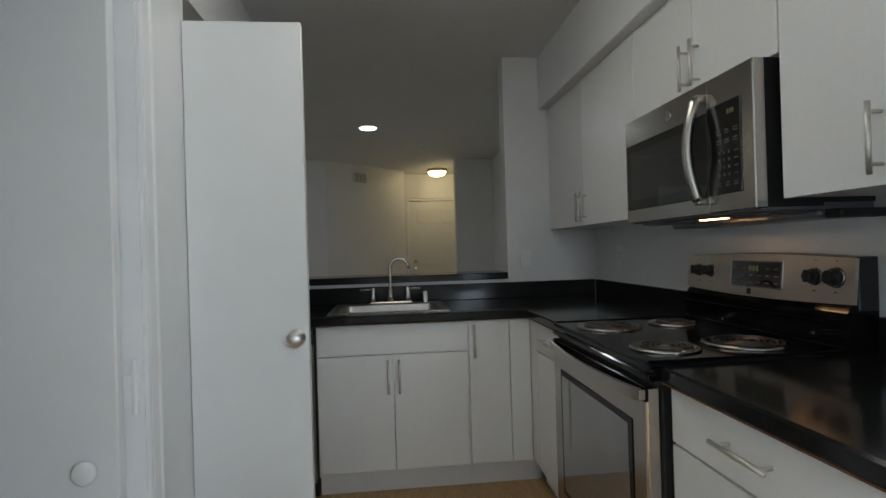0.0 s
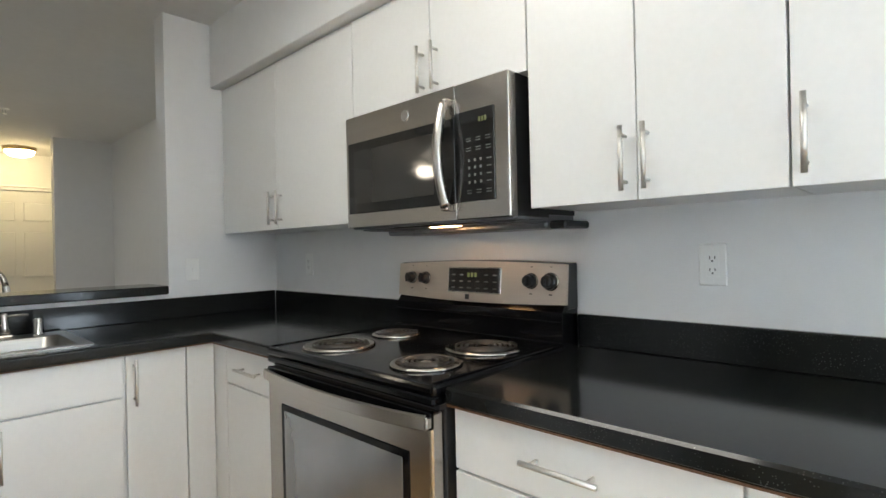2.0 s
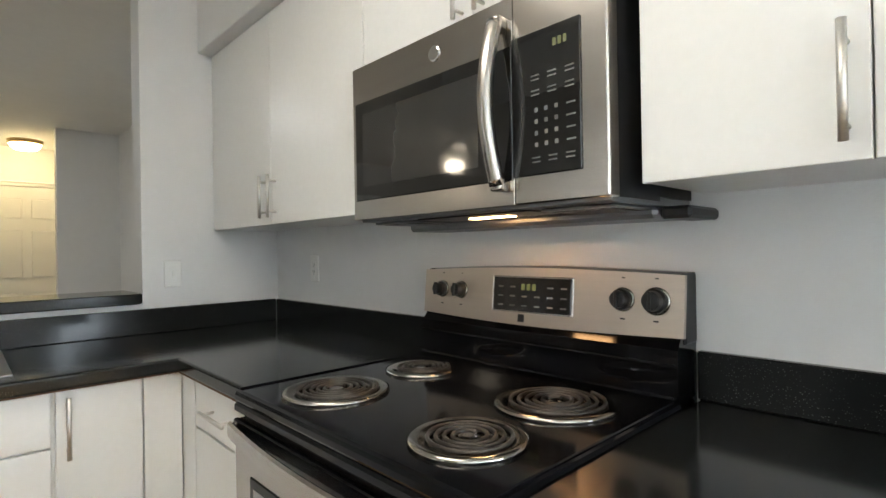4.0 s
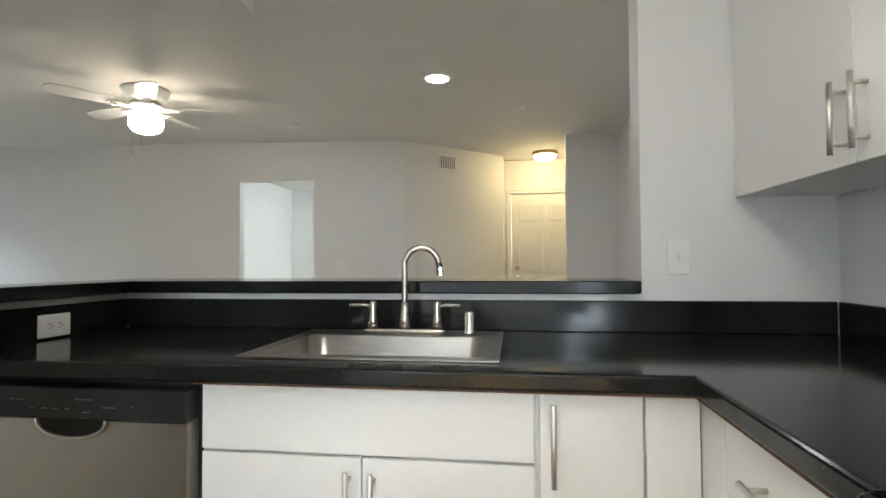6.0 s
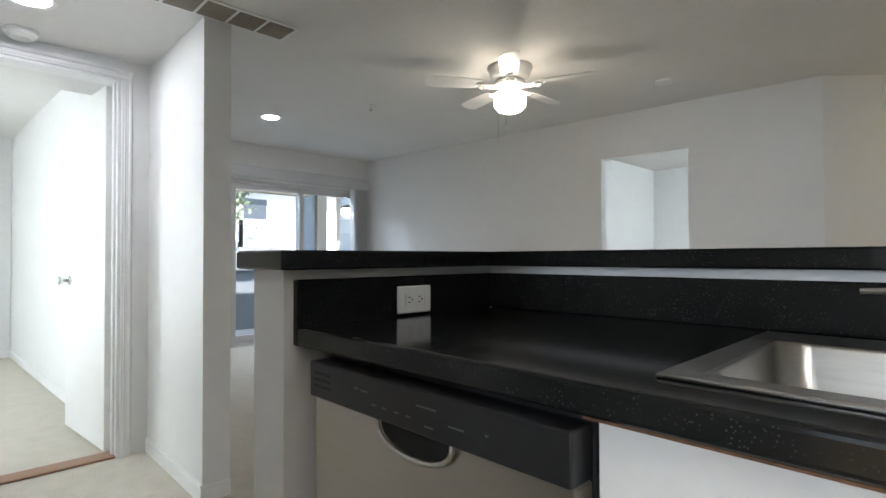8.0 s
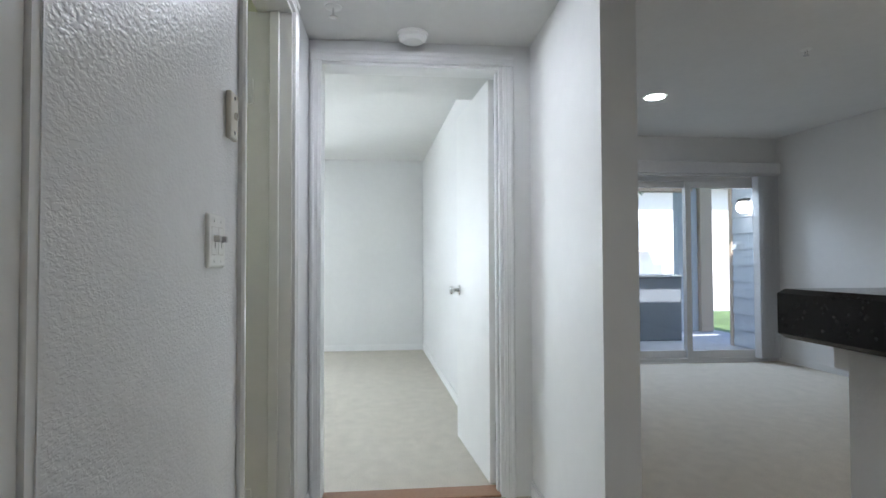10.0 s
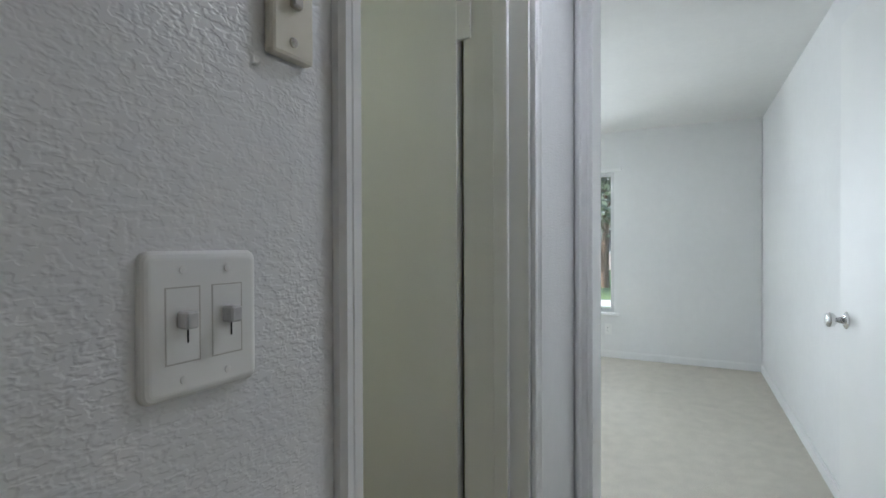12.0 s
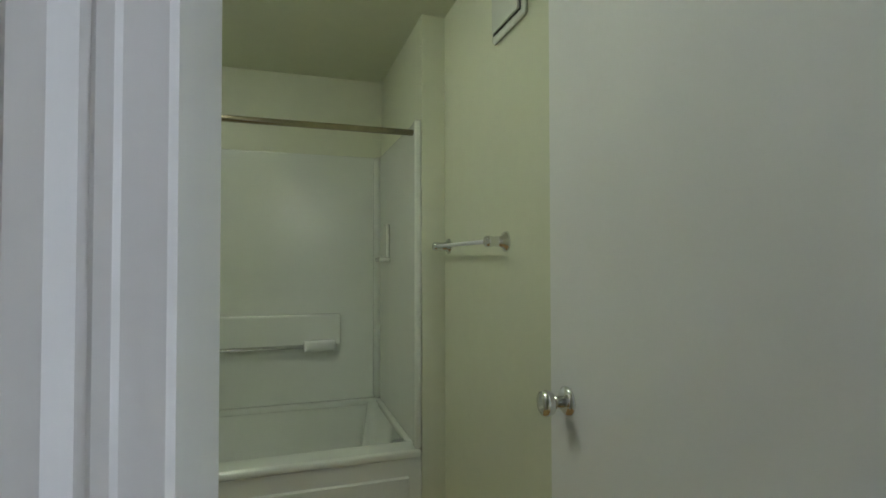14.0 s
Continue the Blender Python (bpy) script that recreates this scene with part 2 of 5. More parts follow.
def joined(bm, one):
    if bm is None:
        return one
    me = bpy.data.meshes.new("join")
    one.to_mesh(me)
    one.free()
    bm.from_mesh(me)
    bpy.data.meshes.remove(me)
    return bm


def rod(a, b, r, seg=16, bm=None, r2=None):
    """Cylinder or cone between two points."""
    a, b = Vector(a), Vector(b)
    one = bmesh.new()
    bmesh.ops.create_cone(one, cap_ends=True, segments=seg, radius1=r, radius2=r if r2 is None else r2, depth=(b - a).length)
    m = Matrix.Translation((a + b) / 2) @ (b - a).to_track_quat("Z", "Y").to_matrix().to_4x4()
    bmesh.ops.transform(one, matrix=m, verts=one.verts[:])
    return joined(bm, one)


def turned(profile, base, axis=(0, 0, 1), seg=24, bm=None):
    """A body of revolution: (radius, height) rows along an axis from base."""
    one = bmesh.new()
    rings = []
    for r, h in profile:
        rings.append([one.verts.new((max(r, 1e-4) * math.cos(2 * math.pi * i / seg), max(r, 1e-4) * math.sin(2 * math.pi * i / seg), h)) for i in range(seg)])
    for p, q in zip(rings, rings[1:]):
        for i in range(seg):
            one.faces.new((p[i], p[(i + 1) % seg], q[(i + 1) % seg], q[i]))
    one.faces.new(rings[0][::-1])
    one.faces.new(rings[-1])
    m = Matrix.Translation(base) @ Vector(axis).to_track_quat("Z", "Y").to_matrix().to_4x4()
    bmesh.ops.transform(one, matrix=m, verts=one.verts[:])
    return joined(bm, one)


def tube(points, r, seg=12, bm=None, closed=False):
    """A round tube along points."""
    one = bmesh.new()
    pts = [Vector(p) for p in points]
    n = len(pts)
    rings = []
    up = Vector((0.31, 0.17, 0.93)).normalized()
    for i, p in enumerate(pts):
        a = pts[(i - 1) % n] if closed or i else p
        b = pts[(i + 1) % n] if closed or i < n - 1 else p
        d = (b - a).normalized()
        u = d.cross(up).normalized()
        w = u.cross(d)
        rings.append([one.verts.new(p + (u * math.cos(2 * math.pi * k / seg) + w * math.sin(2 * math.pi * k / seg)) * r) for k in range(seg)])
    pairs = list(zip(rings, rings[1:])) + ([(rings[-1], rings[0])] if closed else [])
    for p, q in pairs:
        for k in range(seg):
            one.faces.new((p[k], p[(k + 1) % seg], q[(k + 1) % seg], q[k]))
    if not closed:
        one.faces.new(rings[0][::-1])
        one.faces.new(rings[-1])
    return joined(bm, one)


def strap(points, out, half, thick, bm=None):
    """A flat bar along points: half its width along the side way out, thick across."""
    one = bmesh.new()
    o = Vector(out)
    pts = [Vector(p) for p in points]
    rows = []
    for i, p in enumerate(pts):
        d = (pts[min(i + 1, len(pts) - 1)] - pts[max(i - 1, 0)]).normalized()
        n = d.cross(o).normalized() * thick / 2
        rows.append([one.verts.new(q) for q in (p - o * half * 0.8 + n, p + o * half * 0.8 + n, p + o * half, p + o * half * 0.8 - n, p - o * half * 0.8 - n, p - o * half)])
    for p, q in zip(rows, rows[1:]):
        for k in range(6):
            one.faces.new((p[k], p[(k + 1) % 6], q[(k + 1) % 6], q[k]))
    one.faces.new(rows[0])
    one.faces.new(rows[-1][::-1])
    return joined(bm, one)


def prism(outline, z0, z1, bm=None):
    """An upright prism over a plan outline."""
    one = bmesh.new()
    lo = [one.verts.new((x, y, z0)) for x, y in outline]
    hi = [one.verts.new((x, y, z1)) for x, y in outline]
    one.faces.new(lo[::-1])
    one.faces.new(hi)
    for i in range(len(lo)):
        j = (i + 1) % len(lo)
        one.faces.new((lo[i], lo[j], hi[j], hi[i]))
    return joined(bm, one)


def cells(xs, ys, filled, z0, z1, edge=0.0):
    """A solid plate of grid cells with no inner walls; its upper rim is rounded."""
    one = bmesh.new()
    grid = {}

    def at(i, j, z):
        if (i, j, z) not in grid:
            grid[i, j, z] = one.verts.new((xs[i], ys[j], z))
        return grid[i, j, z]
    for i in range(len(xs) - 1):
        for j in range(len(ys) - 1):
            if not filled(i, j):
                continue
            for z in (z0, z1):
                one.faces.new((at(i, j, z), at(i + 1, j, z), at(i + 1, j + 1, z), at(i, j + 1, z)))
            for di, dj, p, q in ((-1, 0, (i, j), (i, j + 1)), (1, 0, (i + 1, j), (i + 1, j + 1)), (0, -1, (i, j), (i + 1, j)), (0, 1, (i, j + 1), (i + 1, j + 1))):
                a, b = i + di, j + dj
                if not (0 <= a < len(xs) - 1 and 0 <= b < len(ys) - 1 and filled(a, b)):
                    one.faces.new((at(*p, z0), at(*q, z0), at(*q, z1), at(*p, z1)))
    bmesh.ops.recalc_face_normals(one, faces=one.faces[:])
    if edge:
        rim = [e for e in one.edges if len(e.link_faces) == 2 and e.calc_face_angle() > 1.2 and abs(e.verts[0].co.z - e.verts[1].co.z) < 1e-6]
        bmesh.ops.bevel(one, geom=rim, offset=edge, segments=3, affect="EDGES", profile=0.5)
    return one


def slab(a, b, thick, z0, z1, bm=None):
    """An upright slab from plan point a to b; its thickness lies to the left of that way."""
    a, b = Vector(a), Vector(b)
    d = (b - a).normalized()
    n = Vector((-d.y, d.x)) * thick
    return prism([a, b, b + n, a + n], z0, z1, bm)


def pierced(ys, zs, hole, x0, x1):
    """A wall across x with one opening: the cell hole of its grid in y and z."""
    one = cells(ys, zs, lambda i, j: (i, j) != hole, x0, x1)
    for v in one.verts:
        v.co = (v.co.z, v.co.x, v.co.y)
    return one


# ---- setting: floors, walls, ceilings ----
XE, YS, ZC = 1.875, 3.40, 2.475

fixed("floor_kitchen", box(-0.15, XE, -2.6, 3.46, -0.1, 0), M_VINYL, "honey-coloured wood-look vinyl kitchen floor", "floor")
bm = box(-5.65, -0.15, 1.867, 3.46, -0.1, 0.0)
box(-5.77, 2.07, 3.46, 8.52, -0.1, 0.0, bm=bm)
fixed("floor_carpet", bm, M_CARPET, "beige cut-pile carpet of hall and living room", "carpet")
fixed("floor_bedroom", box(-6.97, -2.735, -1.72, 1.867, -0.1, 0, bm=box(-6.97, -5.65, 1.867, 3.02, -0.1, 0)), M_CARPET, "beige cut-pile bedroom carpet", "carpet")
fixed("floor_bathroom", box(-2.735, -0.27, -0.75, 1.867, -0.1, 0), M_VINYL, "vinyl bathroom floor", "floor")
fixed("floor_far_room", box(-3.2, 0.2, 8.52, 10.6, -0.1, 0), M_CARPET, "beige carpet of the room past the doorway", "carpet")

fixed("wall_east", box(XE, XE + 0.12, -0.9, YS, 0, ZC, bm=box(XE, XE + 0.12, -2.6, -2.3, 0, ZC, bm=box(XE, XE + 0.12, -2.3, -0.9, 0, 1.05, bm=box(XE, XE + 0.12, -2.3, -0.9, 2.1, ZC)))), M_WALL, "white painted kitchen wall above the counter", "wall")
fixed("wall_column", box(1.285, XE + 0.12, YS, YS + 0.13, 0, ZC), M_WALL, "white wall pier at the end of the bar", "wall")
bm = box(-0.70, 1.285, YS, YS + 0.12, 0, 1.045)
box(-0.70, -0.556, 2.72, YS, 0, 1.045, bm=bm)
fixed("wall_half", bm, M_WALL, "white half wall carrying the raised bar", "wall")
fixed("wall_living_east", box(1.95, 2.07, YS + 0.13, 7.20, 0, ZC), M_WALL, "white living room wall beside the entry alcove", "wall")
fixed("wall_entry_return", box(1.43, 1.95, 7.08, 7.20, 0, ZC), M_WALL, "white short wall at the entry alcove", "wall")
fixed("wall_entry_side", box(1.90, 2.02, 7.20, 8.40, 0, ZC), M_WALL, "white side wall of the entry alcove", "wall")
bm = slab((-0.30, 7.07), (0.765, 8.08), 0.12, 0, ZC)
slab((0.765, 8.08), (0.765, 8.40), 0.12, 0, ZC, bm=bm)
fixed("wall_angled", bm, M_WALL, "white angled wall with an air vent", "wall")
bm = box(0.645, 0.86, 8.40, 8.52, 0, ZC)
box(1.76, 2.02, 8.40, 8.52, 0, ZC, bm=bm)
box(0.86, 1.76, 8.40, 8.52, 2.04, ZC, bm=bm)
fixed("wall_entry", bm, M_WALL, "white wall round the entry door", "wall")


def far(x):
    """The long living room wall in plan."""
    return (x, 6.62 + (x + 5.65) * 0.0841)


bm = slab(far(-5.77), far(-2.09), 0.12, 0, ZC)
slab(far(-1.27), far(-0.30), 0.12, 0, ZC, bm=bm)
slab(far(-2.09), far(-1.27), 0.12, 2.05, ZC, bm=bm)
fixed("wall_north", bm, M_WALL, "long white living room wall with an open doorway", "wall")
bm = box(-3.2, -3.1, 6.98, 10.5, 0, ZC)
box(0.1, 0.2, 7.6, 10.5, 0, ZC, bm=bm)
box(-3.2, 0.2, 10.5, 10.6, 0, ZC, bm=bm)
fixed("wall_far_room", bm, M_WALL, "white walls of the room past the doorway", "wall")

bm = pierced((3.14, 4.62, 6.48, 6.62), (0, 0.015, 2.03, ZC), (1, 1), -5.77, -5.65)
fixed("wall_west", bm, M_WALL, "white wall round the patio door", "wall")
fixed("wall_hall_north", box(-5.77, -1.89, 3.02, 3.14, 0, ZC), M_WALL, "white wall between hall and living room", "wall")

bm = box(-1.632, -0.915, 1.867, 1.987, 0, ZC)
fixed("wall_hall_south", bm, M_HALL, "white trowel-textured hall wall with switches", "wall")
bm = box(-2.735, -2.345, 1.867, 1.972, 0, ZC)
box(-2.345, -2.285, 1.867, 1.987, 0, ZC, bm=bm)
box(-2.285, -1.632, 1.867, 1.987, 2.06, ZC, bm=bm)
fixed("wall_bath_jamb", bm, M_HALL, "white trowel-textured wall beside the bathroom door", "wall")
bm = box(-0.915, -0.17, 1.867, 1.987, 2.06, ZC)
box(-0.17, -0.15, 1.867, 1.987, 0, ZC, bm=bm)
fixed("wall_closet_head", bm, M_WALL, "white wall over the hall closet", "wall")
bm = box(-0.27, -0.15, 1.655, 1.867, 0, ZC)
box(-0.27, -0.15, -2.6, 0.80, 0, ZC, bm=bm)
box(-0.27, -0.15, 0.80, 1.655, 2.06, ZC, bm=bm)
fixed("wall_west_kitchen", bm, M_WALL, "white kitchen wall with a closet", "wall")
bm = box(-1.0, -0.27, 1.66, 1.70, 0, ZC)
box(-1.02, -1.0, 0.74, 1.867, 0, ZC, bm=bm)
box(-1.0, -0.27, 0.74, 0.78, 0, ZC, bm=bm)
fixed("wall_closet_inside", bm, M_WALL, "white closet inside walls", "wall")
fixed("wall_south", box(-0.27, 2.0, -2.72, -2.6, 0, ZC), M_WALL, "white end wall", "wall")

bm = pierced((-1.6, 2.014, 2.885, 3.02), (0, 2.05, ZC), (1, 0), -2.855, -2.735)
fixed("wall_bedroom_east", bm, M_WALL, "white wall round the bedroom door", "wall")
bm = slab((-6.97, 2.73), (-2.855, 2.93), 0.09, 0, ZC)
fixed("wall_bedroom_north", bm, M_WALL, "white bedroom wall", "wall")
bm = pierced((-1.6, -0.45, 1.39, 2.73), (0, 0.48, 1.98, ZC), (1, 1), -6.97, -6.85)
fixed("wall_bedroom_west", bm, M_WALL, "white bedroom wall with a window", "wall")
fixed("wall_bedroom_south", box(-6.97, -2.735, -1.72, -1.6, 0, ZC), M_WALL, "white bedroom wall", "wall")


fixed("wall_bath_pier", box(-2.735, -2.215, -0.75, 0.20, 0, 2.22), M_BATH, "cream wall at the end of the tub", "wall")

fixed("wall_bath_west", box(-2.735, -2.31, 0.20, 1.867, 0, 2.22), M_BATH, "cream bathroom wall with a towel bar", "wall")
fixed("wall_bath_south", box(-2.735, -0.6, -0.75, -0.63, 0, 2.22, bm=None), M_BATH, "cream wall behind the tub", "wall")
fixed("wall_bath_east", box(-0.72, -0.6, -0.63, 1.25, 0, 2.22, bm=box(-1.02, -1.0, 1.25, 1.867, 0, 2.22)), M_BATH, "cream bathroom wall", "wall")
fixed("wall_bath_inner", box(-1.632, -1.02, 1.855, 1.863, 0, 2.22), M_BATH, "cream bathroom wall", "wall")

fixed("ceiling", box(-5.77, 2.07, -2.72, 8.52, ZC, ZC + 0.1, bm=box(-3.2, 0.2, 8.52, 10.6, ZC, ZC + 0.1)), M_CEIL, "flat off-white ceiling", "ceiling")
bm = box(-2.735, -1.91, 1.972, 3.02, 2.15, ZC - 0.004)
box(-1.91, -0.15, 1.987, 3.56, 2.15, ZC - 0.004, bm=bm)
fixed("ceiling_hall", bm, M_CEIL, "lowered white hall ceiling", "ceiling")
bm = box(-6.97, -3.56, -1.6, 2.93, 2.40, 2.47)
box(-3.56, -2.855, -1.6, 2.93, 2.15, 2.47, bm=bm)
fixed("ceiling_bedroom", bm, M_CEIL, "white bedroom ceiling with a lowered entry", "ceiling")
fixed("ceiling_bathroom", box(-2.735, -0.6, -0.75, 1.867, 2.22, 2.47), M_BATH, "cream bathroom ceiling", "ceiling")
fixed("bulkhead", box(1.515, XE, -0.62, YS, 2.135, ZC, bevel=0.004), M_WALL, "white bulkhead over the wall cabinets", "bulkhead")


def board(u0, u1, d, z0, z1, place, bevel=0.002, bm=None, d0=-0.004):
    """A flat board on a wall. place maps along, out, up to the world."""
    one = box(u0, u1, d0, d, z0, z1, bevel=bevel)
    for v in one.verts:
        v.co = place(v.co.x, v.co.y, v.co.z)
    return joined(bm, one)


def casing(name, label, u0, u1, top, place, w=0.058, foot=0.0):
    """Moulded trim round an opening: two legs and a head, each stepped."""
    for k, (a, b, za, zb) in enumerate(((u0 - w, u0, foot, top), (u1, u1 + w, foot, top))):
        s = 1 if k == 0 else -1
        out, inn = (a, b) if k == 0 else (b, a)
        bm = board(min(out + s * 0.0015, inn), max(out + s * 0.0015, inn), 0.011, za, zb - 0.0015, place)
        board(min(out, out + s * 0.020), max(out, out + s * 0.020), 0.016, za, zb, place, 0.006, bm)
        board(min(inn - s * 0.022, inn - s * 0.010), max(inn - s * 0.022, inn - s * 0.010), 0.0125, za, zb, place, 0.004, bm)
        fixed(name, bm, M_TRIM, label, "door casing")
    bm = board(u0 - w + 0.0015, u1 + w - 0.0015, 0.011, top + 0.0005, top + w - 0.0015, place)
    board(u0 - w, u1 + w, 0.019, top + w - 0.020, top + w, place, 0.004, bm)
    board(u0, u1, 0.014, top + 0.010, top + 0.022, place, 0.0015, bm)
    fixed(name, bm, M_TRIM, label, "door casing")


def hall_face(u, d, z):
    return (u, 1.987 + d, z)


def bed_face(u, d, z):
    return (-2.735 + d, u, z)


def kit_face(u, d, z):
    return (-0.15 + d, u, z)


def entry_face(u, d, z):
    return (u, 8.40 - d, z)


casing("trim_bath_door", "white moulded casing of the bathroom door", -2.285, -1.649, 2.06, hall_face, 0.041)
casing("trim_bedroom_door", "white moulded casing of the bedroom door", 2.030, 2.885, 2.05, bed_face, 0.052)
casing("trim_entry_door", "cream casing of the entry door", 0.86, 1.76, 2.04, entry_face)
casing("trim_closet", "white moulded casing of the kitchen closet", 0.81, 1.648, 2.06, kit_face, 0.075)

# jamb linings with stops
bm = box(-1.646, -1.6325, 1.860, 1.985, 0, 2.046)
box(-2.285, -2.271, 1.826, 1.985, 0, 2.046, bm=bm)
box(-2.271, -2.259, 1.905, 1.94, 0, 2.046, bm=bm, bevel=0.002)
box(-2.285, -1.632, 1.860, 1.985, 2.046, 2.0595, bm=bm)
fixed("trim_bath_jamb", bm, M_TRIM, "white painted bathroom door jamb", "door jamb")
bm = box(-2.856, -2.737, 2.0145, 2.028, 0, 2.036)
box(-2.858, -2.737, 2.869, 2.885, 0, 2.036, bm=bm)
box(-2.858, -2.737, 2.0145, 2.885, 2.036, 2.0495, bm=bm)
box(-2.81, -2.775, 2.857, 2.869, 0, 2.036, bm=bm, bevel=0.002)
fixed("trim_bedroom_jamb", bm, M_TRIM, "white painted bedroom door jamb", "door jamb")
bm = box(-0.90, -0.17, 1.867, 1.985, 2.045, 2.0595)
box(-0.9149, -0.90, 1.867, 1.985, 0, 2.0595, bm=bm)
box(-0.18, -0.1705, 1.867, 1.985, 0, 2.045, bm=bm)
fixed("trim_closet_jamb", bm, M_TRIM, "white painted hall closet jamb", "door jamb")
fixed("threshold", box(-2.85, -2.735, 2.028, 2.869, 0.0, 0.012, bevel=0.004), M_THRESH, "brown wooden bedroom threshold strip", "threshold")


def baseboard(name, a, b, side, h=0.075):
    """Skirting along a plan line, on its left side."""
    a, b = Vector(a), Vector(b)
    bm = slab(a, b, 0.011 * side, 0, h - 0.012)
    slab(a, b, 0.006 * side, h - 0.012, h, bm=bm)
    fixed(name, bm, M_TRIM, "white painted baseboard", "baseboard")


baseboard("baseboard_hall_north", (-2.735, 3.02), (-1.89, 3.02), -1)
baseboard("baseboard_stub", (-1.89, 3.009), (-1.89, 3.14), -1)
baseboard("baseboard_hall_corner", (-2.735, 1.9725), (-2.735, 1.977), -1)
baseboard("baseboard_bath_jamb", (-2.724, 1.972), (-2.346, 1.972), 1)
baseboard("baseboard_hall_south", (-1.607, 1.987), (-0.915, 1.987), 1)
baseboard("baseboard_bedroom_north", (-6.85, 2.7355), (-2.86, 2.929), -1)
baseboard("baseboard_bedroom_west", (-6.85, -1.6), (-6.85, 2.73), -1)
baseboard("baseboard_living", far(-5.65), far(-2.13), -1)
baseboard("baseboard_living_north", far(-1.25), far(-0.30), -1)
# ---- kitchen ----
ZT = 0.922  # worktop height


def bar_pull(parent, a, b, out, r=0.006):
    """A bar handle from a to b, standing off along out, on two posts."""
    a, b, o = Vector(a), Vector(b), Vector(out)
    d = (b - a).normalized()
    bm = rod(a + o, b + o, r, 12)
    for p in (a + d * 0.022, b - d * 0.022):
        rod(p, p + o, r * 0.75, 10, bm)
    return part("handle", bm, M_PULL, parent, "brushed nickel bar handle", True)


def front_x(parent, name, x, y0, y1, z0, z1):
    """A flat cabinet front that faces the west."""
    return part(name, box(x, x + 0.018, y0 + 0.0015, y1 - 0.0015, z0 + 0.0015, z1 - 0.0015, bevel=0.0015), M_CAB, parent)


def front_y(parent, name, y, x0, x1, z0, z1):
    """A flat cabinet front that faces the south."""
    return part(name, box(x0 + 0.0015, x1 - 0.0015, y, y + 0.018, z0 + 0.0015, z1 - 0.0015, bevel=0.0015), M_CAB, parent)


def wall_cabinet(y0, y1, z0, z1, doors, pulls, label, drop=0.0):
    """A wall unit along the east wall. doors: y limits; pulls: y of handle on each."""
    t = thing("wall_cabinet", label, "cabinet", (1.7, (y0 + y1) / 2, z0), "wall cabinets")
    part("body", box(1.59, XE, y0 + 0.0005, y1 - 0.0005, z0, z1), M_CAB, t)
    for (a, b), p in zip(doors, pulls):
        d = front_x(t, "door", 1.572, a, b, z0 - 0.004, z1)
        if p is not None:
            bar_pull(d, (1.572, p, z0 + 0.020), (1.572, p, z0 + 0.175), (-0.032, 0, 0))
    return t


wall_cabinet(2.215, 3.398, 1.354, 2.134, ((2.8125, 3.393), (2.215, 2.8125)), (2.845, 2.775), "white flat-front double wall cabinet, closed")
wall_cabinet(1.411, 2.213, 1.742, 2.134, ((1.79, 2.213), (1.411, 1.79)), (1.822, 1.757), "short white wall cabinet over the microwave")
wall_cabinet(0.798, 1.409, 1.354, 2.134, ((1.104, 1.409), (0.798, 1.104)), (1.131, 1.077), "white flat-front double wall cabinet, closed")
wall_cabinet(0.19, 0.796, 1.354, 2.134, ((0.49, 0.796), (0.19, 0.49)), (0.77, 0.225), "white flat-front double wall cabinet, closed")
wall_cabinet(-0.60, 0.188, 1.354, 2.134, ((-0.206, 0.188), (-0.60, -0.206)), (-0.17, -0.24), "white flat-front double wall cabinet, closed")

# base cabinets, east run
XF = 1.25


def base_east(y0, y1, label):
    t = thing("base_cabinet", label, "cabinet", (1.55, (y0 + y1) / 2, 0), "base cabinets")
    part("body", box(XF + 0.0185, XE, y0 + 0.0005, y1 - 0.0005, 0.11, 0.8795), M_CAB, t)
    part("toe_kick", box(XF + 0.07, XF + 0.085, y0, y1, 0, 0.11), M_CAB, t)
    return t


t = base_east(2.212, 2.80, "white base cabinet with one drawer and a door")
d = front_x(t, "drawer_front", XF, 2.222, 2.66, 0.727, 0.872)
bar_pull(d, (XF, 2.36, 0.80), (XF, 2.53, 0.80), (-0.032, 0, 0))
front_x(t, "door", XF, 2.222, 2.66, 0.13, 0.723)
front_x(t, "filler", XF, 2.663, 2.80, 0.13, 0.872)
t = base_east(0.812, 1.425, "white base cabinet with wide drawers")
for z0, z1 in ((0.727, 0.872), (0.43, 0.723), (0.13, 0.426)):
    d = front_x(t, "drawer_front", XF, 0.814, 1.42, z0, z1)
    bar_pull(d, (XF, 1.045, (z0 + z1) / 2 + (0.005 if z0 > 0.7 else 0.06)), (XF, 1.215, (z0 + z1) / 2 + (0.005 if z0 > 0.7 else 0.06)), (-0.032, 0, 0))
for y0, y1 in ((0.20, 0.81), (-0.60, 0.198)):
    t = base_east(y0, y1, "white base cabinet with a drawer over a door")
    d = front_x(t, "drawer_front", XF, y0, y1, 0.727, 0.872)
    bar_pull(d, (XF, (y0 + y1) / 2 - 0.085, 0.80), (XF, (y0 + y1) / 2 + 0.085, 0.80), (-0.032, 0, 0))
    front_x(t, "door", XF, y0, y1, 0.13, 0.723)

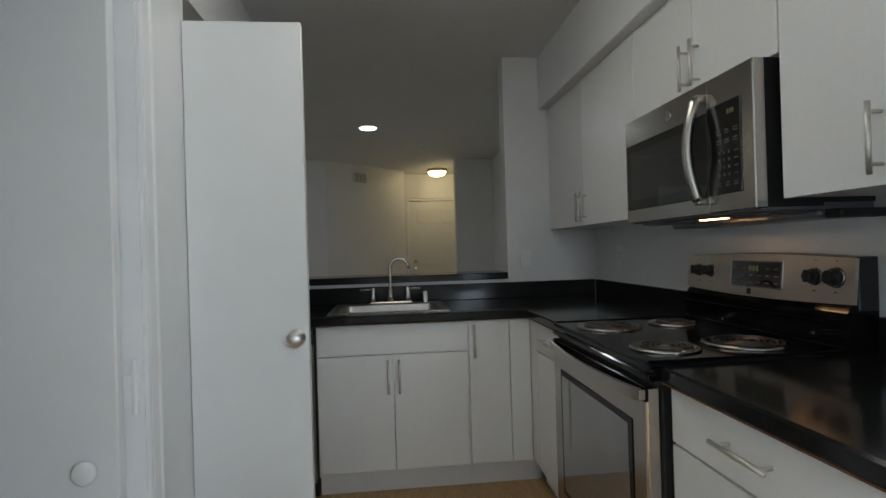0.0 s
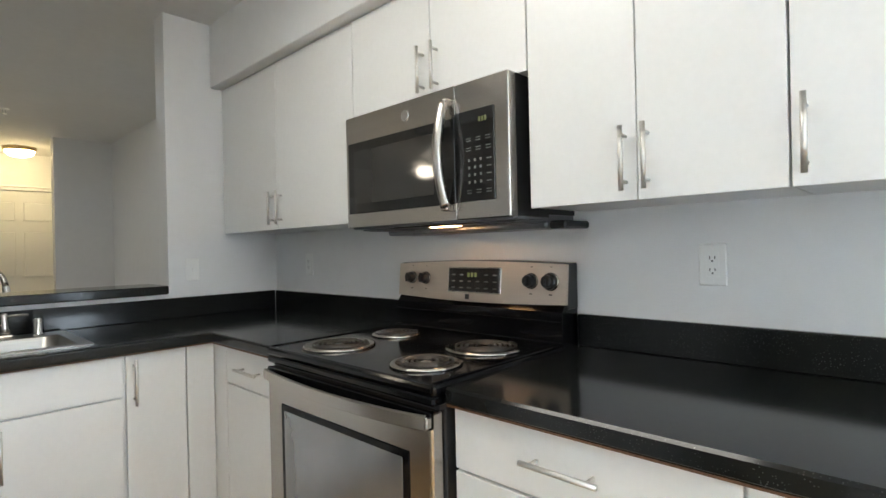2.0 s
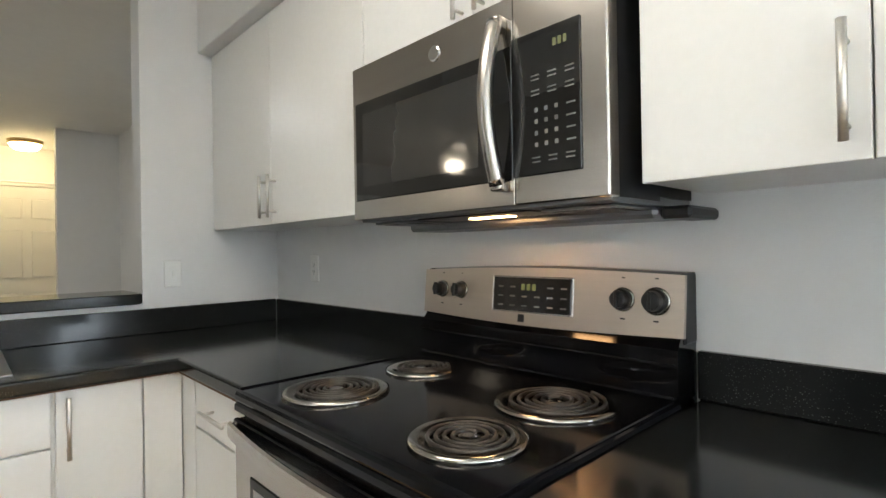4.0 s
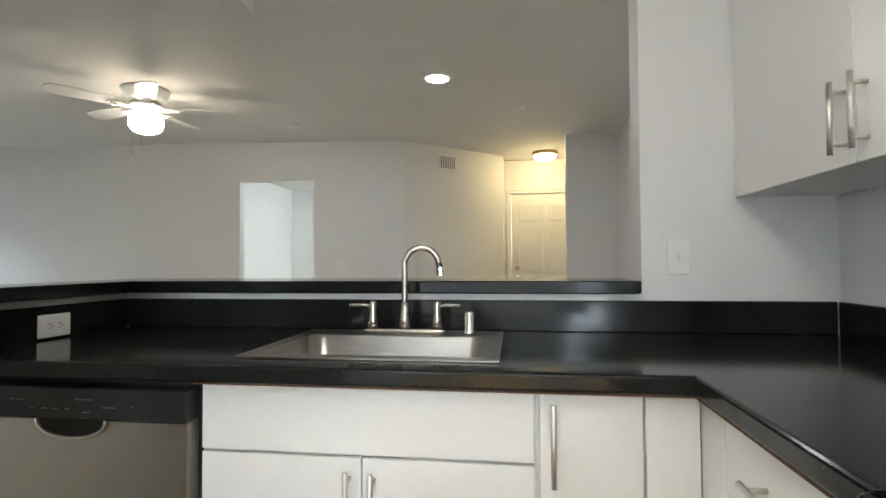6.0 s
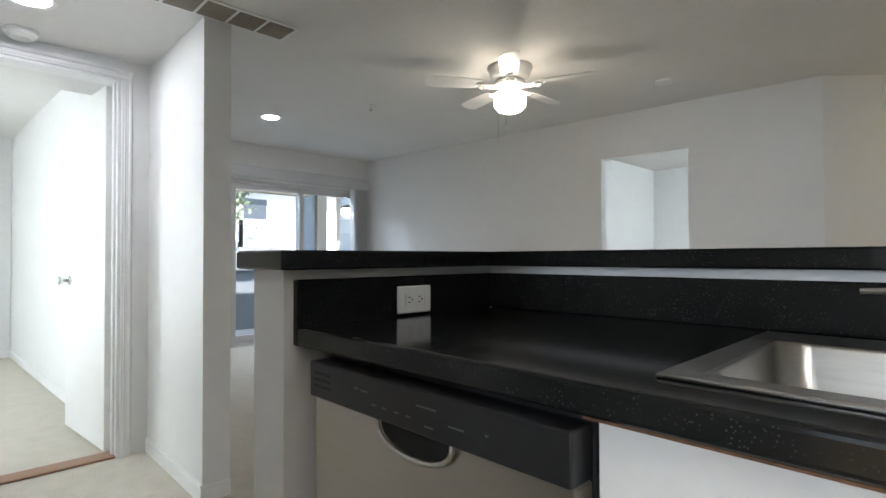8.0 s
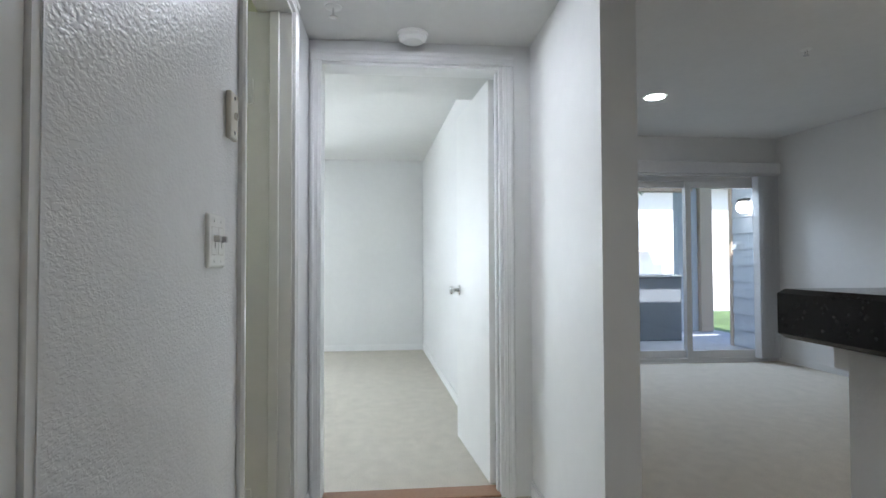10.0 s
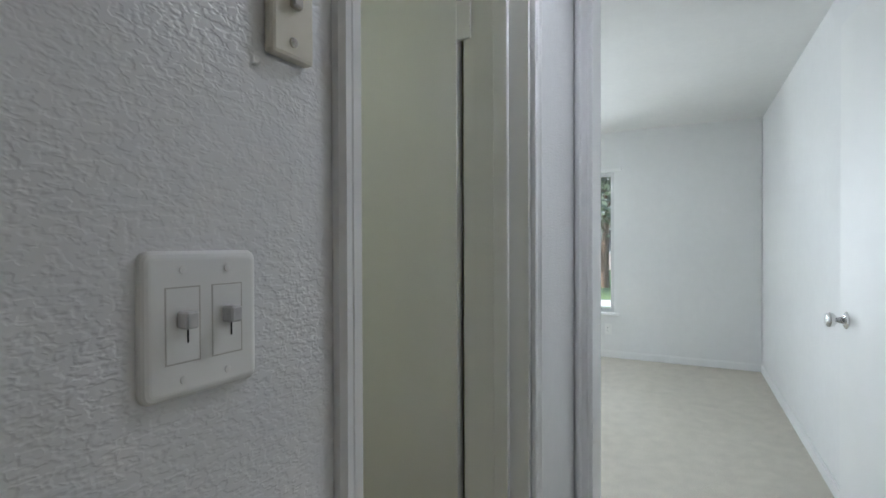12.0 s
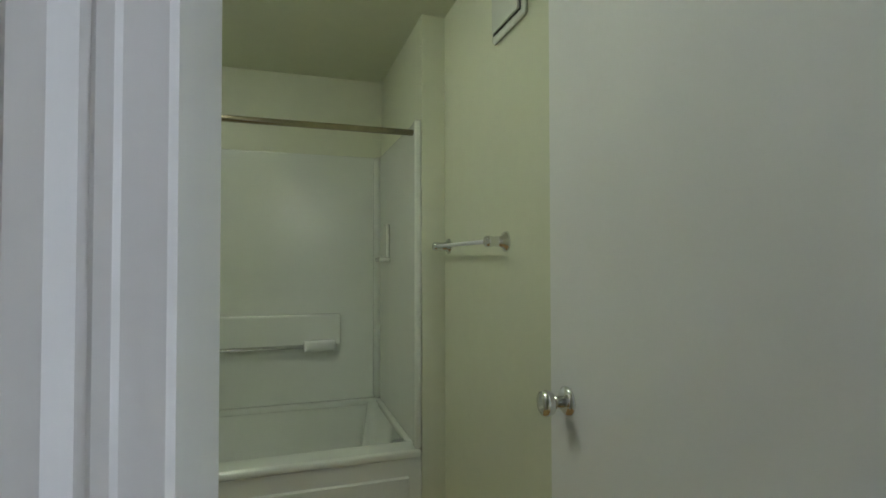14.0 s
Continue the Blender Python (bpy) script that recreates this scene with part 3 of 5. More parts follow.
# base cabinets, sink run
YF = 2.775
t = thing("sink_base_cabinet", "white sink base cabinet with two doors and a blank panel", "cabinet", (0.53, 3.05, 0), "base cabinets")
bm = box(0.146, 0.16, YF + 0.0185, YS, 0.11, 0.8795)
box(0.905, 0.918, YF + 0.0185, YS, 0.11, 0.8795, bm=bm)
box(0.16, 0.905, YF + 0.0185, YS, 0.11, 0.125, bm=bm)
box(0.16, 0.905, YS - 0.02, YS, 0.125, 0.8795, bm=bm)
box(0.16, 0.905, YF + 0.0185, YF + 0.035, 0.70, 0.8795, bm=bm)
part("body", bm, M_CAB, t)
part("toe_kick", box(0.146, 0.918, YF + 0.07, YF + 0.085, 0, 0.11), M_CAB, t)
front_y(t, "panel", YF, 0.15, 0.914, 0.722, 0.872)
for x0, x1, px in ((0.15, 0.533, 0.505), (0.533, 0.914, 0.561)):
    d = front_y(t, "door", YF, x0, x1, 0.13, 0.718)
    bar_pull(d, (px, YF, 0.695), (px, YF, 0.525), (0, -0.032, 0))
t = thing("base_cabinet", "narrow white base cabinet with one tall door", "cabinet", (1.07, 3.05, 0), "base cabinets")
part("body", box(0.9185, XF + 0.0175, YF + 0.0185, YS, 0.11, 0.8795), M_CAB, t)
part("toe_kick", box(0.919, XF + 0.06, YF + 0.07, YF + 0.085, 0, 0.11), M_CAB, t)
d = front_y(t, "door", YF, 0.922, 1.135, 0.13, 0.872)
bar_pull(d, (0.95, YF, 0.855), (0.95, YF, 0.685), (0, -0.032, 0))
front_y(t, "filler", YF, 1.138, XF - 0.002, 0.13, 0.872)

# worktops
t = thing("worktop", "black speckled laminate worktop with low backsplash", "worktop", (0.5, 3.1, 0.88))
bm = cells((-0.535, 0.215, 0.825, 1.225, XE), (2.209, 2.742, 2.845, 3.315, YS), lambda i, j: (j > 0 or i == 3) and (i, j) != (1, 2), 0.8805, ZT, 0.008)
part("top", bm, M_COUNTER, t)
part("board_edge", box(0.146, 1.232, 2.7475, 2.753, 0.8770, 0.8803), M_BOARD, t, "raw brown board edge")
part("board_edge", box(1.2305, 1.236, 2.212, 2.7475, 0.8755, 0.8803), M_BOARD, t, "raw brown board edge")
part("backsplash", box(-0.556, XE - 0.02, YS - 0.022, YS, ZT, 1.024, bevel=0.003), M_COUNTER, t)
part("backsplash", box(XE - 0.02, XE, 2.209, YS - 0.022, ZT, 1.024, bevel=0.003), M_COUNTER, t)
part("backsplash", box(-0.556, -0.536, 2.742, YS - 0.022, 0.8805, 1.024, bevel=0.003), M_COUNTER, t)
t = thing("worktop", "black speckled laminate worktop beside the range", "worktop", (1.5, 0.4, 0.88))
part("top", box(1.225, XE, -0.60, 1.428, 0.8805, ZT, bevel=0.006), M_COUNTER, t)
part("board_edge", box(1.2305, 1.236, -0.598, 1.426, 0.8755, 0.8803), M_BOARD, t, "raw brown board edge")
part("backsplash", box(XE - 0.02, XE, -0.60, 1.428, ZT, 1.024, bevel=0.003), M_COUNTER, t)

# raised bar
t = thing("bar_top", "black laminate raised bar top on the half wall", "bar counter", (0.3, 3.5, 1.045))
out = [(-0.745, 2.697), (-0.522, 2.697), (-0.522, 3.375), (1.268, 3.375), (1.268, 3.399), (1.284, 3.399), (1.284, 3.70), (-0.745, 3.70)]
one = prism(out, 1.0455, 1.088)
bmesh.ops.bevel(one, geom=[e for e in one.edges if abs(e.verts[0].co.z - e.verts[1].co.z) < 1e-6], offset=0.004, segments=1, affect="EDGES")
part("slab", one, M_COUNTER, t, "black laminate slab")
part("support_rail", box(-0.735, -0.705, 2.74, 3.55, 1.02, 1.0455), M_TRIM, t)

# sink
t = thing("sink", "stainless steel drop-in single bowl sink", "sink", (0.52, 3.08, 0.92))
X0, X1, Y0, Y1 = 0.20, 0.838, 2.828, 3.328
bx0, bx1, by0, by1 = 0.245, 0.793, 2.868, 3.205
bm = box(X0, X1, Y0, by0, ZT, ZT + 0.006, bevel=0.002)
box(X0, X1, by1, Y1, ZT, ZT + 0.006, bevel=0.002, bm=bm)
box(X0, bx0, by0, by1, ZT, ZT + 0.006, bevel=0.002, bm=bm)
box(bx1, X1, by0, by1, ZT, ZT + 0.006, bevel=0.002, bm=bm)
part("rim", bm, M_SINK, t)
one = bmesh.new()


def ring(inset, z, r, seg=6):
    pts = []
    for cx, cy, a0 in ((bx1 - inset - r, by1 - inset - r, 0), (bx0 + inset + r, by1 - inset - r, 90), (bx0 + inset + r, by0 + inset + r, 180), (bx1 - inset - r, by0 + inset + r, 270)):
        for k in range(seg + 1):
            a = radians(a0 + 90 * k / seg)
            pts.append(one.verts.new((cx + r * math.cos(a), cy + r * math.sin(a), z)))
    return pts


rings = [ring(0.0, ZT + 0.005, 0.002), ring(0.002, ZT, 0.05), ring(0.012, 0.80, 0.055), ring(0.03, 0.765, 0.06), ring(0.07, 0.752, 0.06)]
for p, q in zip(rings, rings[1:]):
    for i in range(len(p)):
        one.faces.new((p[i], p[(i + 1) % len(p)], q[(i + 1) % len(q)], q[i]))
one.faces.new(rings[-1])
part("bowl", one, M_SINK, t, smooth=True)
part("drain", turned([(0.042, 0), (0.042, 0.003), (0.03, 0.002), (0.0, 0.001)], (0.52, 3.03, 0.753)), M_CHROME, t)

t = thing("faucet", "brushed nickel gooseneck kitchen faucet with two lever handles", "faucet", (0.525, 3.265, ZT + 0.006))
fx, fy, fz = 0.528, 3.268, ZT + 0.006
part("base_plate", box(fx - 0.128, fx + 0.128, fy - 0.026, fy + 0.026, fz, fz + 0.014, bevel=0.006, seg=2), M_NICKEL, t)
part("spout_base", turned([(0.020, 0), (0.018, 0.03), (0.0135, 0.05), (0.0104, 0.08)], (fx, fy, fz + 0.014)), M_NICKEL, t, smooth=True)
dv = Vector((1.0, 0.08, 0)).normalized()
R = 0.0545
path = [Vector((fx, fy, fz + 0.08 + 0.0195 * k)) for k in range(8)]
top = path[-1]
for k in range(1, 15):
    a = math.pi * k / 16 * 1.08
    path.append(top + dv * R * (1 - math.cos(a)) + Vector((0, 0, R * math.sin(a))))
end = path[-1]
path.append(end + Vector((0.004, 0.0, -0.02)))
part("spout", tube(path, 0.0104, 14), M_NICKEL, t, smooth=True)
part("nozzle", rod(path[-1], path[-1] + Vector((0.002, 0, -0.024)), 0.0130, 16), M_CHROME, t)
for s in (-1, 1):
    hx = fx + s * 0.104
    p = part("handle_base", turned([(0.0185, 0), (0.0165, 0.025), (0.0125, 0.055), (0.0115, 0.078), (0.009, 0.085)], (hx, fy, fz + 0.014)), M_NICKEL, t, smooth=True)
    part("lever", tube([(hx, fy, fz + 0.083), (hx + s * 0.03, fy - 0.004, fz + 0.088), (hx + s * 0.075, fy - 0.01, fz + 0.086)], 0.0055, 10), M_NICKEL, p, smooth=True)
t = thing("soap_dispenser", "chrome soap dispenser beside the faucet", "dispenser", (0.735, 3.25, ZT + 0.006))
part("barrel", turned([(0.023, 0), (0.021, 0.008), (0.017, 0.012), (0.017, 0.062), (0.012, 0.07)], (0.735, 3.25, ZT + 0.006)), M_CHROME, t, smooth=True)

# dishwasher
t = thing("dishwasher", "stainless steel dishwasher with black control strip, closed", "dishwasher", (-0.15, 3.0, 0))
part("body", box(-0.475, 0.14, 2.79, YS - 0.02, 0.10, 0.8795), M_BLKPL, t)
part("door", box(-0.472, 0.136, 2.748, 2.79, 0.10, 0.789, bevel=0.004), M_STEELX, t, "brushed stainless door")
strip = part("control_strip", box(-0.474, 0.137, 2.737, 2.79, 0.790, 0.861, bevel=0.003, seg=2), M_BLKPL, t, "black control strip")
# flat sheet on the door; the hand hollow's shade is its black colour
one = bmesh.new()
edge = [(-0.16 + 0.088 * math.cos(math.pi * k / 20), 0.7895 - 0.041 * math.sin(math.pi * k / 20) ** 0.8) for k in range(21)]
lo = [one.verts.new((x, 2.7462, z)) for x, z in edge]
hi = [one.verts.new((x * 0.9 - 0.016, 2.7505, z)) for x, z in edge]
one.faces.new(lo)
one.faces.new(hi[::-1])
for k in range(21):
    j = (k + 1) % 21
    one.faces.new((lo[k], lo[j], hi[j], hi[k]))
part("recess_shade", one, M_HOLLOWDARK, t, "flat black sheet painting the shade of the hand recess")
pts = [(-0.16 + 0.092 * math.cos(math.pi * k / 20), 2.741, 0.789 - 0.045 * math.sin(math.pi * k / 20) ** 0.8) for k in range(21)]
part("handle_rim", tube(pts, 0.0048, 10), M_STEELX, t, smooth=True)
# slots are raised bars, their inner dark painted black
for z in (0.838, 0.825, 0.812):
    part("vent_slot_dark", box(-0.455, -0.397, 2.7362, 2.7385, z, z + 0.0048), M_HOLLOWDARK, strip)
for x in (-0.262, -0.232, -0.200, -0.170):
    part("button", box(x, x + 0.012, 2.7362, 2.7378, 0.8125, 0.8150), M_TEXT, strip)
for x0, x1, z in ((-0.315, -0.302, 0.832), (-0.295, -0.276, 0.831), (-0.145, -0.098, 0.835), (-0.125, -0.105, 0.806), (-0.072, -0.040, 0.818), (0.0, 0.006, 0.822)):
    part("print", box(x0, x1, 2.7362, 2.7378, z, z + 0.0026), M_TEXT, strip)
part("kick_plate", box(-0.45, 0.136, 2.83, 2.85, 0.0, 0.10), M_BLKPL, t)

# range
RY0, RY1 = 1.432, 2.205
t = thing("range", "stainless and black electric coil range, oven closed", "range", (1.52, 1.82, 0))
part("body", box(1.232, 1.86, RY0, RY1, 0.04, 0.905, bevel=0.004), M_BLKPL, t)
part("cooktop", box(1.19, 1.78, RY0 - 0.004, RY1 + 0.004, 0.902, 0.932, bevel=0.010, seg=2), M_BLACK, t, "black enamel cooktop")
part("front_lip", box(1.190, 1.24, RY0 - 0.003, RY1 + 0.003, 0.880, 0.904, bevel=0.006), M_BLACK, t, "black enamel front lip")
part("front_gap", box(1.214, 1.24, RY0, RY1, 0.868, 0.880), M_BLKPL, t)
od = part("oven_door", box(1.188, 1.232, RY0 + 0.004, RY1 - 0.004, 0.215, 0.868, bevel=0.008, seg=2), M_STEEL, t, "stainless oven door with dark window")
one = box(1.1852, 1.20, RY0 + 0.078, RY1 - 0.092, 0.272, 0.762, bevel=0.003)
part("window_border", one, M_BLACK, od, "black enamel window border")
part("oven_window", box(1.1838, 1.20, RY0 + 0.102, RY1 - 0.112, 0.296, 0.742, bevel=0.0012), M_OVGL, od)
part("door_trim", box(1.1862, 1.20, RY0 + 0.004, RY1 - 0.004, 0.826, 0.868, bevel=0.003), M_BLACK, od)
hp = []
for k in range(25):
    a = k / 24
    bow = math.sin(math.pi * a) ** 0.8
    hp.append((1.177 - 0.019 * bow, RY0 + 0.010 + a * (RY1 - RY0 - 0.020), 0.846 - 0.008 * bow))
one = strap(hp, (0, 0, 1), 0.0185, 0.012)
for p in (hp[0], hp[-1]):
    box(1.172, 1.190, p[1] - 0.008, p[1] + 0.008, 0.832, 0.860, bevel=0.003, bm=one)
part("oven_handle", one, M_STEEL, od, "flat curved stainless handle")
part("storage_drawer", box(1.192, 1.235, RY0 + 0.004, RY1 - 0.004, 0.06, 0.205, bevel=0.006), M_STEEL, t)
# backguard: a leaning panel with rounded top
prof = [(1.772, 0.932), (1.772, 1.035), (1.790, 1.058), (1.799, 1.172), (1.808, 1.184), (1.832, 1.190), (1.868, 1.190), (1.868, 0.905), (1.78, 0.905)]
one = bmesh.new()
loops = []
for k in range(17):
    a = k / 16
    y = RY0 + 0.002 + a * (RY1 - RY0 - 0.004)
    loops.append([one.verts.new((x, y, z + (0.010 * math.sin(math.pi * a) if z > 1.1 else 0))) for x, z in prof])
for p, q in zip(loops, loops[1:]):
    for i in range(len(prof)):
        j = (i + 1) % len(prof)
        one.faces.new((p[i], p[j], q[j], q[i]))
one.faces.new(loops[0])
one.faces.new(loops[-1][::-1])
bg = part("backguard", one, M_BLACK, t, "black enamel backguard")


def lean(y, u, d):
    """A point on the leaning panel: u up its face, d out of it."""
    a = Vector((1.790, y, 1.040))
    up = Vector((0.012, 0, 0.128)).normalized()
    outw = Vector((-up.z, 0, up.x))
    return a + up * u + outw * d


def lean_box(y0, y1, u0, u1, d0, d1, bevel=0.001):
    b = box(y0, y1, u0, u1, d0, d1, bevel=bevel)
    for v in b.verts:
        v.co = lean(v.co.x, v.co.y, v.co.z)
    return b


one = bmesh.new()
N = 24
lo, hi = [], []
for k in range(N + 1):
    a = k / N
    y = RY0 - 0.006 + a * (RY1 - RY0 + 0.010)
    lo.append(one.verts.new(lean(y, 0.018 - 0.010 * math.sin(math.pi * a), 0.009 + 0.0035 * math.sin(math.pi * a))))
    hi.append(one.verts.new(lean(y, 0.146 + 0.010 * math.sin(math.pi * a), 0.009 + 0.0035 * math.sin(math.pi * a))))
for k in range(N):
    one.faces.new((lo[k], lo[k + 1], hi[k + 1], hi[k]))
geo = bmesh.ops.extrude_face_region(one, geom=one.faces[:])
for v in [g for g in geo["geom"] if isinstance(g, bmesh.types.BMVert)]:
    v.co += Vector((0.011, 0, -0.001))
part("control_panel", one, M_PANEL, bg, "brushed stainless control panel")
part("display_bezel", lean_box(1.678, 1.929, 0.040, 0.134, 0.011, 0.0135, 0.002), M_STEEL, bg, "brushed steel display bezel")
dsp = part("display", lean_box(1.683, 1.924, 0.044, 0.130, 0.012, 0.016, 0.002), M_BLKGL, bg, "dark glass display")
for k in range(3):
    part("digit", lean_box(1.786 + k * 0.017, 1.797 + k * 0.017, 0.098, 0.114, 0.016, 0.0166), M_LED, dsp)
for k in range(6):
    for j in range(3):
        if j == 2 and k in (2, 3):
            continue
        part("print", lean_box(1.695 + k * 0.039, 1.712 + k * 0.039, 0.056 + j * 0.024, 0.060 + j * 0.024, 0.016, 0.0167), M_TEXT, dsp)
for y, rk in ((2.128, 0.022), (2.050, 0.022), (1.556, 0.024), (1.482, 0.027)):
    ax = (-0.996, 0, 0.093)
    part("knob_ring", turned([(rk + 0.003, 0), (rk + 0.003, 0.004), (rk, 0.006)], lean(y, 0.090, 0.009), ax), M_BOWL, bg, "dark metal ring", True)
    k1 = part("knob", turned([(rk, -0.004), (rk * 0.96, 0.012), (rk * 0.8, 0.016), (rk * 0.72, 0.028), (rk * 0.6, 0.030)], lean(y, 0.090, 0.013), ax), M_BLKPL, bg, "black control knob")
    part("pointer", lean_box(y - 0.0035, y + 0.0035, 0.072, 0.108, 0.040, 0.048), M_BLKPL, k1)
for y in (2.128, 2.050, 1.556, 1.482):
    part("print", lean_box(y - 0.006, y + 0.006, 0.046, 0.0495, 0.0100, 0.0118), M_SLOT, bg)
    part("print", lean_box(y - 0.004, y + 0.004, 0.136, 0.139, 0.0100, 0.0118), M_SLOT, bg)
for ya, yb in ((RY0 - 0.002, RY0 + 0.011), (RY1 - 0.010, RY1 + 0.003)):
    part("end_cap", box(1.803, 1.868, ya, yb, 1.040, 1.190, bevel=0.006, seg=2), M_BLKPL, bg)
part("ledge", box(1.762, 1.80, RY0 + 0.004, RY1 - 0.004, 1.000, 1.010, bevel=0.004, seg=2), M_BLACK, bg)
part("riser", box(1.756, 1.775, RY0 + 0.004, RY1 - 0.004, 0.931, 0.946, bevel=0.006, seg=2), M_BLACK, bg)
part("cooktop_ridge", box(1.200, 1.755, RY0 + 0.004, RY0 + 0.012, 0.931, 0.936, bevel=0.002), M_BLACK, t)
part("cooktop_ridge", box(1.200, 1.755, RY1 - 0.012, RY1 - 0.004, 0.931, 0.936, bevel=0.002), M_BLACK, t)
part("badge", lean_box(1.822, 1.842, 0.016, 0.036, 0.012, 0.0135), M_BLKPL, bg)
for bx, by, br in ((1.345, 2.015, 0.098), (1.615, 2.030, 0.076), (1.600, 1.608, 0.104), (1.335, 1.598, 0.080)):
    part("drip_bowl", turned([(br * 0.25, 0.001), (br * 0.8, 0.002), (br, 0.007), (br + 0.014, 0.010), (br + 0.020, 0.007), (br + 0.021, 0.0)], (bx, by, 0.931), seg=36), M_BOWL, t, "chrome drip bowl", True)
    pts = []
    turns = 5 if br > 0.09 else 4
    for k in range(turns * 24):
        a = 2 * math.pi * k / 24
        rr = 0.020 + (br - 0.024) * k / (turns * 24)
        pts.append((bx + rr * math.cos(a), by + rr * math.sin(a), 0.9405))
    part("coil", tube(pts, 0.0038, 6), M_COIL, t, "dark spiral heating coil", True)
    part("coil_centre", turned([(0.016, 0), (0.016, 0.004), (0.010, 0.005)], (bx, by, 0.936)), M_CHROME, t)

# microwave
MY0, MY1, MZ0, MZ1, MX = 1.437, 2.189, 1.330, 1.738, 1.518
t = thing("microwave", "stainless over-the-range microwave with black window, closed", "microwave", (1.7, 1.81, MZ0))
part("body", box(MX + 0.036, XE, MY0 + 0.004, MY1 - 0.004, MZ0 + 0.012, MZ1 - 0.002), M_BLKPL, t)
part("door", box(MX, MX + 0.036, MY0 + 0.2008, MY1, MZ0, MZ1, bevel=0.001), M_STEEL, t, "brushed stainless door")
part("control_side", box(MX, MX + 0.036, MY0, MY0 + 0.2000, MZ0, MZ1, bevel=0.003), M_STEEL, t)
part("window", box(MX - 0.004, MX + 0.004, MY0 + 0.2012, MY1 - 0.016, MZ0 + 0.050, MZ1 - 0.098, bevel=0.0015), M_BLKGL, t, "dark reflective door window")
part("window_mesh", box(MX - 0.0048, MX - 0.003, MY0 + 0.29, MY1 - 0.05, MZ0 + 0.085, MZ1 - 0.13), M_MESH, t)
cp = part("control_panel", box(MX - 0.004, MX + 0.004, MY0 + 0.050, MY0 + 0.1996, MZ0 + 0.052, MZ1 - 0.088, bevel=0.0015), M_BLKGL, t, "black touch panel")
for k in range(3):
    part("digit", box(MX - 0.0046, MX - 0.0038, MY0 + 0.076 + k * 0.011, MY0 + 0.083 + k * 0.011, MZ1 - 0.127, MZ1 - 0.113), M_LED, cp)
for c in range(3):
    for z in (0.075, 0.083, 0.200, 0.208, 0.228, 0.236):
        part("key", box(MX - 0.0048, MX - 0.0038, MY0 + 0.062 + c * 0.037, MY0 + 0.080 + c * 0.037, MZ0 + z, MZ0 + z + 0.0026), M_TEXT, cp)
    for k in range(4):
        part("key", box(MX - 0.0048, MX - 0.0038, MY0 + 0.096 + c * 0.022, MY0 + 0.103 + c * 0.022, MZ0 + 0.104 + k * 0.0215, MZ0 + 0.112 + k * 0.0215), M_TEXT, cp)
for k in range(4):
    part("key", box(MX - 0.0048, MX - 0.0038, MY0 + 0.060, MY0 + 0.078, MZ0 + 0.106 + k * 0.0215, MZ0 + 0.109 + k * 0.0215), M_TEXT, cp)
hp = []
for k in range(25):
    a = k / 24
    hp.append((MX - 0.022 - 0.032 * math.sin(math.pi * a), MY0 + 0.226, MZ0 + 0.040 + a * 0.318))
one = tube(hp, 0.0155, 16)
for v in one.verts:
    v.co.y = MY0 + 0.226 + (v.co.y - MY0 - 0.226) * 1.05
for p in (hp[0], hp[-1]):
    box(MX - 0.030, MX + 0.001, p[1] - 0.014, p[1] + 0.014, p[2] - 0.012, p[2] + 0.012, bevel=0.005, seg=2, bm=one)
part("handle", one, M_STEEL, t, "curved stainless handle", True)
part("side_panel", box(MX + 0.0362, MX + 0.20, MY0 + 0.003, MY0 + 0.006, MZ0 + 0.002, MZ1), M_BLKPL, t, "black side panel")
part("task_lamp", box(MX + 0.105, MX + 0.135, 1.74, 1.86, MZ0 - 0.0120, MZ0 - 0.0102), M_TASK, t, "small lit task lamp")
part("badge", turned([(0.018, 0), (0.018, 0.002), (0.015, 0.003)], (MX, 1.86, MZ1 - 0.048), (-1, 0, 0)), M_CHROME, t)
part("underside", box(MX + 0.02, XE - 0.002, MY0 + 0.006, MY1 - 0.006, MZ0 - 0.006, MZ0 + 0.0115, bevel=0.002), M_SIDE, t, "grey painted underside")
part("lamp_recess", box(MX + 0.045, MX + 0.17, 1.64, 1.98, MZ0 - 0.010, MZ0 - 0.0062, bevel=0.001), M_BLKPL, t, "black lamp recess")
for y0, y1 in ((1.455, 1.615), (2.005, 2.165)):
    f = part("filter_frame", box(MX + 0.05, MX + 0.30, y0, y1, MZ0 - 0.013, MZ0 - 0.0065, bevel=0.003), M_SIDE, t)
    part("grease_filter", box(MX + 0.07, MX + 0.28, y0 + 0.018, y1 - 0.018, MZ0 - 0.0145, MZ0 - 0.0132), M_BLKPL, f)
part("rear_tray", box(XE - 0.17, XE - 0.01, MY0 + 0.006, MY1 - 0.006, MZ0 - 0.030, MZ0 - 0.0065, bevel=0.008), M_SIDE, t)
part("bracket", box(XE - 0.16, XE - 0.01, MY0 - 0.055, MY0 + 0.004, MZ0 - 0.032, MZ0 - 0.008, bevel=0.006), M_BLKPL, t)


